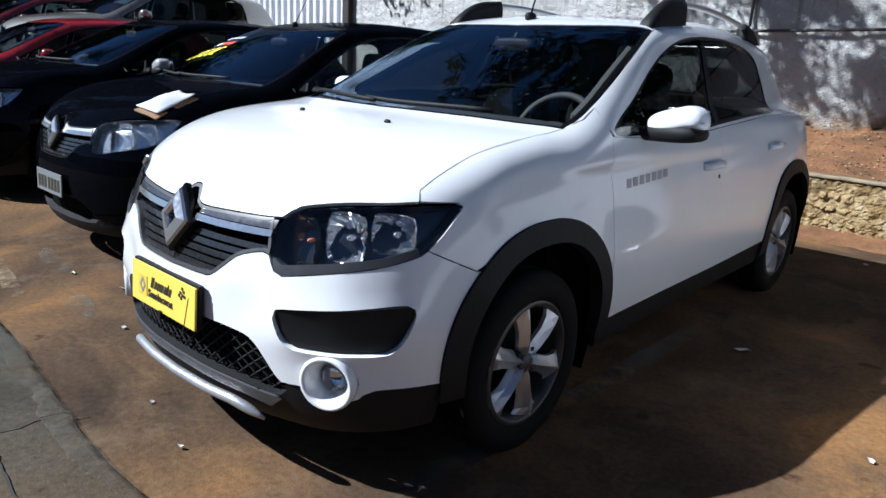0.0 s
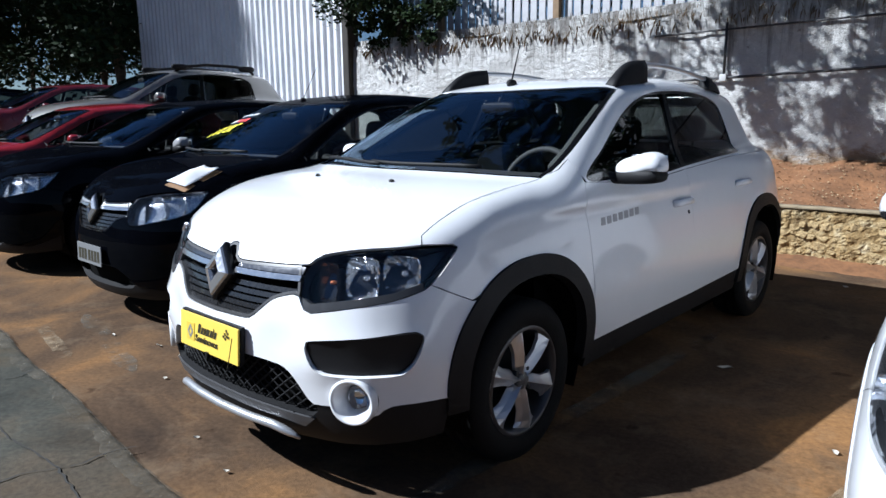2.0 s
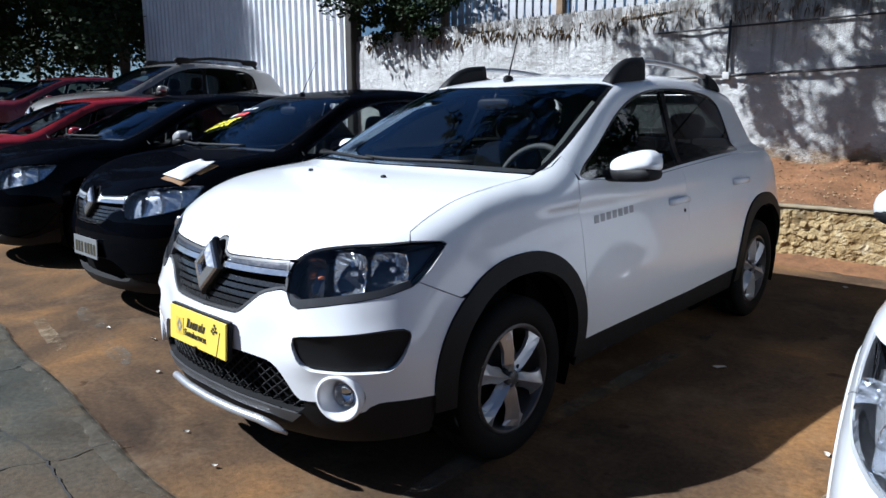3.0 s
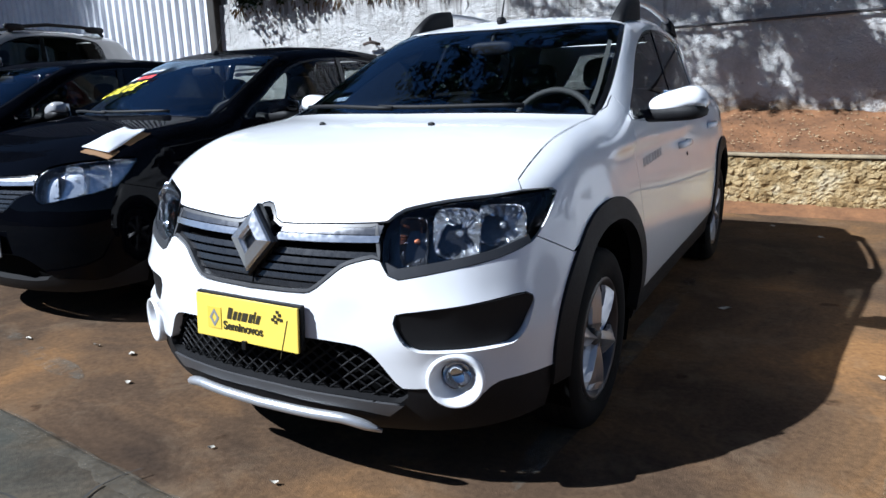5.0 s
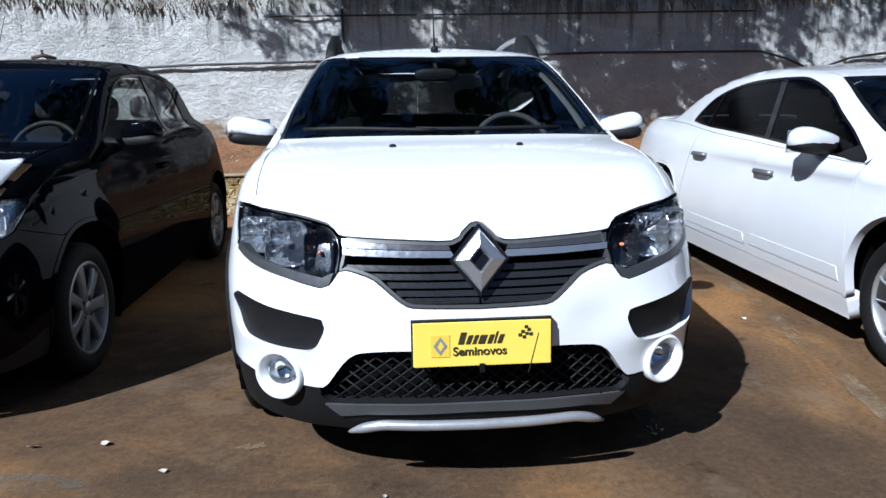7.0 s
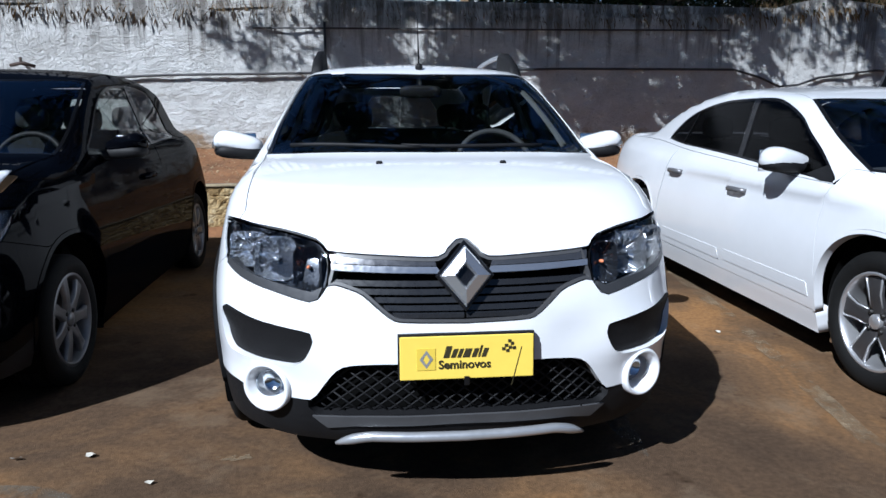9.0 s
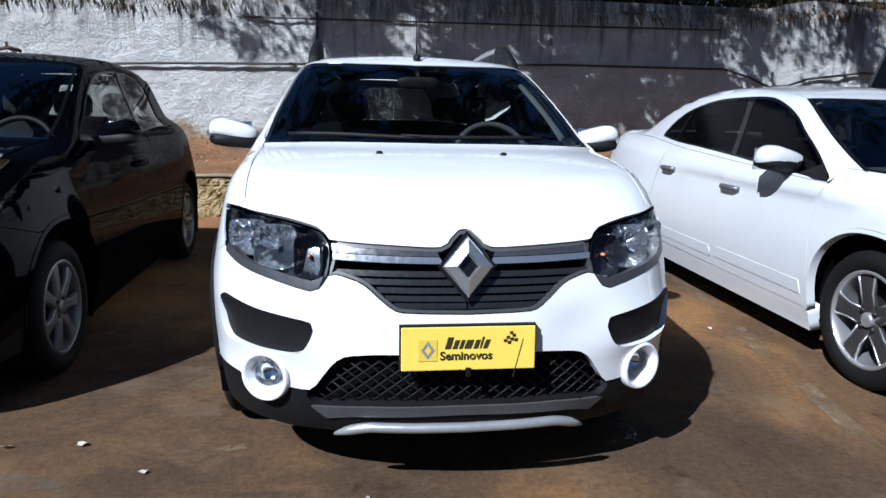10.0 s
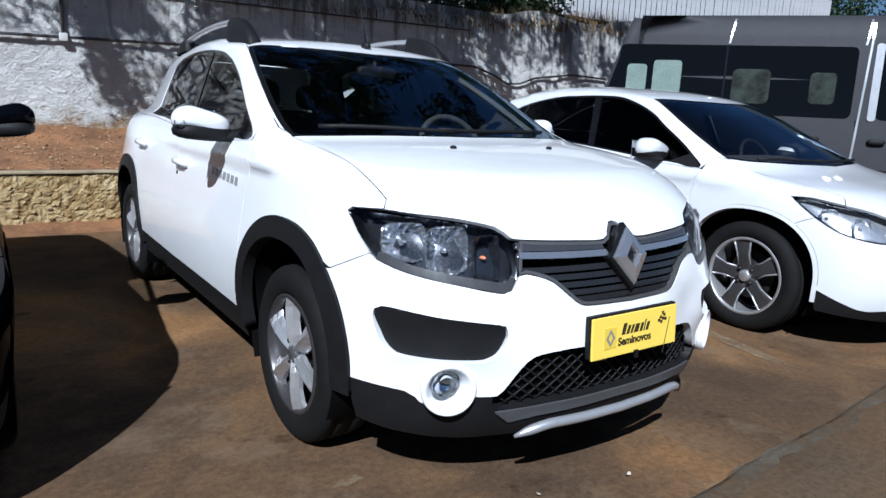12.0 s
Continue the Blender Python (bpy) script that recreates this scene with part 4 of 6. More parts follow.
    # roof rails
    for s in (1, -1):
        rail = new("roof_rail")
        rail.parent = car
        y0, y1 = -.14, 1.32
        foot = lambda y: on_top(c, np.array([.535 - .03 * (y - y0)]), np.array([y]))[0]
        for ya, yb, nm in ((y0, y0 + .36, "front_foot"), (y1 - .22, y1, "rear_foot")):
            bm = bmesh.new()
            rows = []
            for t in np.linspace(0, 1, 9):
                y = ya + (yb - ya) * t
                p = foot(y)
                tt = t if nm == "front_foot" else 1 - t
                h = (.100 if nm == "front_foot" else .066) * math.sin(min(tt * 1.35, 1) * math.pi / 2) ** .8 + .004
                wd = .030
                rows.append([bm.verts.new((s * (p[0] + a * wd), y, p[2] - .012 + b * h + (.012 if b else 0))) for a, b in ((-1, 0), (-.9, .7), (-.5, 1), (.4, 1), (.95, .7), (1.1, 0))])
            for r0, r1 in zip(rows, rows[1:]):
                for j in range(5):
                    bm.faces.new((r0[j], r0[j + 1], r1[j + 1], r1[j]))
            bm.faces.new(rows[0]), bm.faces.new(rows[-1][::-1])
            bmesh.ops.recalc_face_normals(bm, faces=bm.faces[:])
            part(nm, bm, PLASTIC, rail)
        bm = bmesh.new()
        pts = []
        for y in np.linspace(y0 + .30, y1 - .12, 14):
            p = foot(y)
            pts.append((s * p[0], y, p[2] + .084 - .036 * (y - y0 - .3) / (y1 - y0 - .42)))
        tube(bm, pts, .017, 10, .8)
        part("rail_bar", bm, SATIN, rail)
    # aerial
    bm = bmesh.new()
    p = on_top(c, np.array([0.0]), np.array([-.225]))[0]
    blob(bm, scaled(p[0], p[1] + .01, p[2] + .012, .020, .034, .022), 2.4, 14, 8)
    tube(bm, [(p[0], p[1] + .01, p[2] + .02), (p[0], p[1] + .10, p[2] + .27)], [.005, .0018], 6)
    part("aerial", bm, PLASTIC, car)
    # dealer's card in place of the plate, with its clip
    card = new("number_plate")
    card.parent = car
    card.matrix_basis = pose(0, -2.052, .519, -4)
    bm = bmesh.new()
    box(bm, -.20, .20, -.004, .004, -.066, .066, .003)
    part("card", bm, YELLOW, card, "yellow dealer card", smooth=False)
    bm = bmesh.new()
    box(bm, -.205, .205, .006, .022, -.062, .072, .003)
    part("plate_holder", bm, PLASTIC, card, smooth=False)
    bm = bmesh.new()
    box(bm, .135, .137, -.0055, -.004, -.06, .062)
    bmesh.ops.transform(bm, matrix=Matrix.Translation((.016, 0, 0)) @ Matrix.Rotation(radians(14), 4, "Y"), verts=bm.verts[:])
    part("printed_line", bm, INK, card, smooth=False)
    bm = bmesh.new()
    box(bm, -.150, -.095, -.006, -.0042, -.036, .030)
    part("printed_square", bm, PALEYELLOW, card, smooth=False)
    bm = bmesh.new()
    for sx in (1, -1):
        o = [(0, .028), (sx * .020, 0), (0, -.028)]
        i = [(0, .016), (sx * .010, 0), (0, -.016)]
        a = [bm.verts.new((x - .122, -.0068, z - .003)) for x, z in o]
        b = [bm.verts.new((x - .122, -.0068, z - .003)) for x, z in i]
        bm.faces.new((a[0], a[1], b[1], b[0])), bm.faces.new((a[1], a[2], b[2], b[1]))
    part("printed_diamond", bm, SATIN, card, smooth=False)
    # the dealer's own name stays a row of plain slanted bars
    for k, (w0, h) in enumerate(((.020, .036), (.016, .027), (.013, .027), (.024, .027), (.016, .027), (.007, .036), (.016, .027))):
        x = -.072 + (0, .022, .041, .057, .084, .103, .113)[k]
        bm = bmesh.new()
        v = [bm.verts.new((x + a * w0 * .86 + b * .010, -.0056, .0 + b * h)) for a, b in ((0, 0), (1, 0), (1, 1), (0, 1))]
        bm.faces.new(v)
        part("printed_bar", bm, INK, card, smooth=False)
    words("Seminovos", .036, INK, card, pose(-.008, -.0056, -.022, 90) @ Matrix.Shear("XZ", 4, (0, 0)), .0008, .0008)
    for k, (x, z) in enumerate(((.112, .028), (.124, .022), (.116, .012), (.130, .034), (.104, .018), (.122, .042), (.136, .020))):
        bm = bmesh.new()
        box(bm, x, x + .010, -.0058, -.0042, z, z + .009)
        part("printed_check", bm, INK, card, smooth=False)
    bm = bmesh.new()
    box(bm, -.010, .006, -.012, -.003, -.085, -.058, .002)
    part("clip", bm, GLOSSBLACK, card, smooth=False)
    # model name on the doors as plain bars
    for s in (1, -1):
        for k in range(7):
            u0 = 1.79 + k * .052
            add("door_letter_bar", [(u0, .842 + k * .002), (u0 + .036, .842 + k * .002), (u0 + .040, .875 + k * .002), (u0 + .004, .875 + k * .002)], mat("pale_letter", (.33, .33, .34), .4, metal=.4), lift=.0015, depth=.001, gap=0, flip=s < 0, step=.04)
    # inspection label in the top corner of the screen
    bm = bmesh.new()
    a = [bm.verts.new(on_top(c, np.array([x]), np.array([y]))[0] + np.array([0, 0, .004])) for x, y in ((-.455, -.262), (-.385, -.282), (-.385, -.252), (-.455, -.232))]
    bm.faces.new(a)
    part("screen_label", bm, PAPER, car)
    # wing-to-screen plastic corner and scuttle
    add("scuttle", mirrored(curve([(0, -1.155), (.3, -1.135), (.55, -1.07), (.69, -.97)], .03) + curve([(.68, -.95), (.54, -1.035), (.3, -1.095), (0, -1.115)], .03)), PLASTIC, space="top", lift=-.010, depth=.02, gap=0)
    return car


make_hero()


# ---- ground and walls ----
def grid_mesh(name, nx, ny, f, material, label="", category="", smooth=True):
    vs = [f(i / nx, j / ny) for j in range(ny + 1) for i in range(nx + 1)]
    fs = [(j * (nx + 1) + i, j * (nx + 1) + i + 1, (j + 1) * (nx + 1) + i + 1, (j + 1) * (nx + 1) + i) for j in range(ny) for i in range(nx)]
    me = bpy.data.meshes.new(name)
    me.from_pydata(vs, [], fs)
    me.polygons.foreach_set("use_smooth", [smooth] * len(me.polygons))
    me.materials.append(material)
    return tagged(new(name, me), label, category, kind="structure")


def ground_material(name="stained_asphalt", stops=((.30, (.050, .035, .025)), (.44, (.092, .060, .038)), (.55, (.150, .090, .048)), (.66, (.245, .132, .056))), dusty=(.22, .165, .11), grain=.9, lump=.5, drift=None):
    """Patchy ground or rubble: blotches, dust, grain, dark spots and fine relief."""
    m = bpy.data.materials.new(name)
    m.use_nodes = True
    n, k = m.node_tree.nodes, m.node_tree.links
    b = n["Principled BSDF"]
    co = n.new("ShaderNodeTexCoord")

    def noise_(scale, detail=6, rough=.6, dist=0.0):
        t = n.new("ShaderNodeTexNoise")
        t.inputs["Scale"].default_value, t.inputs["Detail"].default_value = scale, detail
        t.inputs["Roughness"].default_value, t.inputs["Distortion"].default_value = rough, dist
        k.new(co.outputs["Object"], t.inputs["Vector"])
        return t.outputs[0]

    def ramp_(src, stops):
        r = n.new("ShaderNodeValToRGB")
        e = r.color_ramp.elements
        while len(e) < len(stops):
            e.new(.5)
        for q, (p, c) in zip(e, stops):
            q.position, q.color = p, (*c, 1)
        k.new(src, r.inputs[0])
        return r.outputs[0]

    def mix_(fac, a, c, mode="MIX"):
        x = n.new("ShaderNodeMix")
        x.data_type, x.blend_type = "RGBA", mode
        k.new(fac, x.inputs[0]) if not isinstance(fac, float) else setattr(x.inputs[0], "default_value", fac)
        k.new(a, x.inputs[6]), k.new(c, x.inputs[7])
        return x.outputs[2]
    big = ramp_(noise_(grain, 5, .6, .6), stops)
    fine = ramp_(noise_(38, 8, .75), [(.3, (.55, .55, .55)), (.75, (1.25, 1.22, 1.18))])
    col = mix_(1.0, big, fine, "MULTIPLY")
    dust = ramp_(noise_(2.6, 9, .72, .25), [(.53, (0, 0, 0)), (.74, (1, 1, 1))])
    pale = n.new("ShaderNodeRGB")
    pale.outputs[0].default_value = (*dusty, 1)
    half = n.new("ShaderNodeMath")
    half.operation = "MULTIPLY"
    half.inputs[1].default_value = .42
    k.new(dust, half.inputs[0])
    col = mix_(half.outputs[0], col, pale.outputs[0])
    spots = ramp_(noise_(5.5, 4, .5), [(.66, (1, 1, 1)), (.74, (.45, .42, .40))])
    col = mix_(1.0, col, spots, "MULTIPLY")
    if drift:
        sep, ramp2, lump2, brown = n.new("ShaderNodeSeparateXYZ"), n.new("ShaderNodeMapRange"), n.new("ShaderNodeMath"), n.new("ShaderNodeRGB")
        k.new(co.outputs["Object"], sep.inputs[0])
        lump2.operation = "MULTIPLY_ADD"
        lump2.inputs[1].default_value = 3.0
        k.new(noise_(1.6, 6, .6), lump2.inputs[0]), k.new(sep.outputs[0], lump2.inputs[2])
        ramp2.inputs[1].default_value, ramp2.inputs[2].default_value = drift, drift + 2.0
        ramp2.inputs[4].default_value = .85
        k.new(lump2.outputs[0], ramp2.inputs[0])
        brown.outputs[0].default_value = (.125, .078, .044, 1)
        earth = mix_(1.0, brown.outputs[0], fine, "MULTIPLY")
        col = mix_(ramp2.outputs[0], col, earth)
    k.new(col, b.inputs["Base Color"])
    b.inputs["Roughness"].default_value = .85
    b.inputs["Specular IOR Level"].default_value = .06
    u = n.new("ShaderNodeBump")
    u.inputs["Strength"].default_value, u.inputs["Distance"].default_value = min(lump, 1), .006 * lump * 2
    k.new(noise_(120, 6, .7), u.inputs["Height"]), k.new(u.outputs[0], b.inputs["Normal"])
    return m


def plaster_material():
    """Lime-washed rough render: trowel courses, grey weathering, rain streaks and red soil splashed up from the bank."""
    m = bpy.data.materials.new("white_rough_plaster")
    m.use_nodes = True
    n, k = m.node_tree.nodes, m.node_tree.links
    b = n["Principled BSDF"]
    co = n.new("ShaderNodeTexCoord")

    def noise_(stretch, detail=6, rough=.6, dist=0.0):
        mp, t = n.new("ShaderNodeMapping"), n.new("ShaderNodeTexNoise")
        mp.inputs["Scale"].default_value = stretch
        t.inputs["Scale"].default_value, t.inputs["Detail"].default_value = 1.0, detail
        t.inputs["Roughness"].default_value, t.inputs["Distortion"].default_value = rough, dist
        k.new(co.outputs["Object"], mp.inputs[0]), k.new(mp.outputs[0], t.inputs["Vector"])
        return t.outputs[0]

    def calc(op, a, c, third=None):
        x = n.new("ShaderNodeMath")
        x.operation = op
        for i, v in enumerate((a, c, third)):
            if v is None:
                continue
            if isinstance(v, (int, float)):
                x.inputs[i].default_value = v
            else:
                k.new(v, x.inputs[i])
        return x.outputs[0]

    def span(src, a, c, lo=0.0, hi=1.0):
        r = n.new("ShaderNodeMapRange")
        r.inputs[1].default_value, r.inputs[2].default_value, r.inputs[3].default_value, r.inputs[4].default_value = a, c, lo, hi
        k.new(src, r.inputs[0])
        return r.outputs[0]

    def mix_(fac, a, c):
        x = n.new("ShaderNodeMix")
        x.data_type = "RGBA"
        k.new(fac, x.inputs[0])
        for i, v in ((6, a), (7, c)):
            if isinstance(v, tuple):
                x.inputs[i].default_value = (*v, 1)
            else:
                k.new(v, x.inputs[i])
        return x.outputs[2]
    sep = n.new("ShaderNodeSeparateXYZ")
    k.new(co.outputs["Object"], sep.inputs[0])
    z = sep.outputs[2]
    wash = mix_(span(noise_((2.2, 2.2, 2.6), 7, .65), .36, .62), (.56, .55, .53), (.78, .775, .76))
    grain = mix_(span(noise_((30, 30, 36), 6, .7), .35, .7), (.46, .45, .43), (.80, .795, .78))
    col = mix_(calc("MULTIPLY", span(noise_((5, 5, 5), 4), .3, .7), .55), wash, grain)
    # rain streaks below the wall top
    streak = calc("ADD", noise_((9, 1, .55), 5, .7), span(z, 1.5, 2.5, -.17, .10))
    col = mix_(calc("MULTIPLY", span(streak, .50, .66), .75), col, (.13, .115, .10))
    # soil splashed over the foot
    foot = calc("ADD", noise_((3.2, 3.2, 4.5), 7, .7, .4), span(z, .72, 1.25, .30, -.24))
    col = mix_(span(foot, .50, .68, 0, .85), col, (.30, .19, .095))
    chips = span(noise_((11, 11, 14), 3, .5), .68, .73)
    col = mix_(calc("MULTIPLY", chips, .5), col, (.20, .16, .12))
    k.new(col, b.inputs["Base Color"])
    b.inputs["Roughness"].default_value, b.inputs["Specular IOR Level"].default_value = .95, .1
    relief = calc("ADD", calc("MULTIPLY", noise_((13, 13, 19), 5, .6, .2), 1.5), noise_((55, 55, 70), 6, .7))
    u = n.new("ShaderNodeBump")
    u.inputs["Strength"].default_value, u.inputs["Distance"].default_value = 1.0, .045
    k.new(relief, u.inputs["Height"]), k.new(u.outputs[0], b.inputs["Normal"])
    return m


STAINED = ground_material()
CONCRETE = ground_material("grey_concrete", ((.30, (.032, .034, .030)), (.42, (.055, .057, .050)), (.54, (.080, .080, .068)), (.68, (.105, .085, .058))), (.10, .075, .048), 1.3, drift=.4)
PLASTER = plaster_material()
SOIL = mat("red_soil", (.185, .085, .034), .95, vary=.5, scale=3, bump=1.0, bscale=30)
STONE = mat("ochre_stone", (.46, .335, .165), .9, vary=.45, scale=6, bump=.8, bscale=35)
MORTAR = mat("pale_mortar", (.38, .32, .22), .95, vary=.3, scale=8, bump=.8, bscale=50)
PIPE = mat("grey_pipe", (.035, .035, .037), .5, vary=.2)
SHEET = mat("pale_steel_sheet", (.72, .73, .76), .5, metal=.1, vary=.12, scale=1.5)

GROUND_X = [-150, -60, -25, -16, -12] + [-9, -8.08, -8.02, -7, -5, -3, 0, 5, 12, 30, 80, 150]

def ground_z(x, y):
    t = min(max((-8.02 - x) / .06, 0), 1)
    return .45 * t


grid_mesh("ground", len(GROUND_X) - 1, 12, lambda a, b: (GROUND_X[round(a * (len(GROUND_X) - 1))], (-150, -40, -12, -5, -2, 0, 2, 4, 6, 9, 15, 50, 150)[round(b * 12)], ground_z(GROUND_X[round(a * (len(GROUND_X) - 1))], 0)), STAINED, "brown dirt-stained asphalt of the car lot", "ground")


def edge_y(x):
    return -2.255 + .03 * noise.noise(Vector((x * 1.3, 3.1, 0))) + .02 * noise.noise(Vector((x * 6, 1.1, 0))) + .075 * min(abs(x - .05), 2.6)


bm = bmesh.new()
rows = []
for i in range(161):
    x = -12 + 24 * i / 160
    e = edge_y(x)
    rows.append([bm.verts.new((x, y, z + ground_z(x, 0))) for y, z in ((e, -.01), (e - .006, .012), (e - .03, .022), (e - .35, .026), (e - 1.2, .03), (-9, .03))])
for p, q in zip(rows, rows[1:]):
    for j in range(5):
        bm.faces.new((p[j], q[j], q[j + 1], p[j + 1]))
bmesh.ops.recalc_face_normals(bm, faces=bm.faces[:])
tagged(new("pavement", mesh_of("pavement", bm, CONCRETE)), "weathered grey concrete driveway with a broken edge", "driveway", kind="structure")


def wall_face(a, b):
    x_ = -7.2 + 18.2 * a
    x, z = x_, .55 + (1.95 + .25 * min(max((x_ - 4) / 3, 0), 1)) * b
    top = .16 * noise.noise(Vector((x * .8, 0, 5))) * b
    return (x, 4.81 + .018 * noise.noise(Vector((x * 3, z * 3, 0))) + .012 * noise.noise(Vector((x * 9, z * 12, 3))) + .006 * noise.noise(Vector((x * 22, z * 22, 6))), z + top)


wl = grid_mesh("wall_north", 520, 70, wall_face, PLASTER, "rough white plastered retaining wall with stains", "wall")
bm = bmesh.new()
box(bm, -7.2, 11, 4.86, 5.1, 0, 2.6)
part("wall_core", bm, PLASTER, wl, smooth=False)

# earth bank between the low stone wall and the tall one


def bank(a, b):
    x, y = -9 + 18 * a, 3.42 + 1.45 * b
    return (x, y, .50 + (.34 + .05 * noise.noise(Vector((x * 2.6, 0, 9)))) * b ** 1.3 + .05 * noise.noise(Vector((x * 1.7, y * 1.7, 2))) * (b > 0) + .018 * noise.noise(Vector((x * 8, y * 8, 1))))


grid_mesh("soil_bank", 260, 26, bank, SOIL, "red earth bank with dry litter under the wall", "soil")
def low_face(a, b):
    x, z = -9 + 18 * a, -.05 + .55 * b
    p = Vector((x, 0, z))
    rub = abs(noise.noise(p * 13)) * .030 + abs(noise.noise(p * 31 + Vector((0, 5, 0)))) * .018
    smooth_ = min(max((x - 1.9 + .5 * noise.noise(p * 2.5)) / .6, 0), 1)
    return (x, 3.372 - rub * (1 - .7 * smooth_) - .022 * noise.noise(p * 2.2) - .012 * smooth_ + .02 * (b > .97), z)


def rubble_material():
    m = ground_material("rubble_face", [(.30, (.16, .105, .05)), (.46, (.34, .235, .11)), (.58, (.48, .37, .20)), (.68, (.56, .47, .31))], (.15, .14, .10), 7.0, 1.2)
    return m


RUBBLE = rubble_material()
lw = grid_mesh("low_wall", 900, 34, low_face, RUBBLE, "low rubble stone wall, ochre and grey, with a thin pale edge", "wall", False)
bm = bmesh.new()
box(bm, -9, 9, 3.40, 3.50, -.1, .49, .02)
part("wall_core", bm, MORTAR, lw, smooth=False)
rows = []
bm = bmesh.new()
for i in range(241):
    x = -9 + 18 * i / 240
    w = .006 * noise.noise(Vector((x * 5, 0, 0)))
    rows.append([bm.verts.new((x, y, z + w)) for y, z in ((3.345 + w, .488), (3.34 + w, .503), (3.352, .512), (3.46, .512), (3.46, .48))])
for p, q in zip(rows, rows[1:]):
    for j in range(4):
        bm.faces.new((p[j], q[j], q[j + 1], p[j + 1]))
bmesh.ops.recalc_face_normals(bm, faces=bm.faces[:])
part("cap", bm, mat("cement_edge", (.27, .215, .135), .95, vary=.35, scale=10, bump=.6, bscale=50), lw, "thin pale cement edge")


def verge(a, b):
    x = -9 + 18 * a
    w = .34 + .10 * noise.noise(Vector((x * 1.3, 8, 0)))
    return (x, 3.40 - w * (1 - b), -.006 + .085 * b ** 1.4 + .012 * noise.noise(Vector((x * 7, b * 4, 3))) * min(b * 4, 1))


grid_mesh("soil_verge", 240, 8, verge, SOIL, "brown soil strip along the foot of the low wall", "soil")


# ---- the other cars ----
def variant(base, **kw):
    c = dict(base)
    c.update(kw)
    return c


def flat_form(u, z):
    return 0.0 * u


ROAD = variant(HERO, lift=0, rim=.70, arch_f=(1.262, .36, .37, .37), arch_r=(3.837, .36, .37, .37), sill=.28, trim=.02, insert=None, fog=None, bumper_form=flat_form,
               bumper_seam=[(.812, .762), (.90, .735), (1.035, .695)],
               bumper_low=[(0, .40), (.197, .40), (.30, .39), (.40, .33), (.448, .29), (.60, .27), (.70, .27), (.893, .345)],
               door_front=[(1.70, 1.033), (1.672, .95), (1.675, .84), (1.655, .62), (1.64, .45)],
               intake=[(0, .405), (.284, .40), (.36, .37), (.40, .33), (.44, .29), (.30, .26), (0, .26)], apron_lip=[(0, .262), (.285, .26), (.40, .27), (.43, .295)], apron_low=.19)
COUPE = variant(ROAD, tyre=.308, post=(2.95, 2.98), pillar_u=2.72)

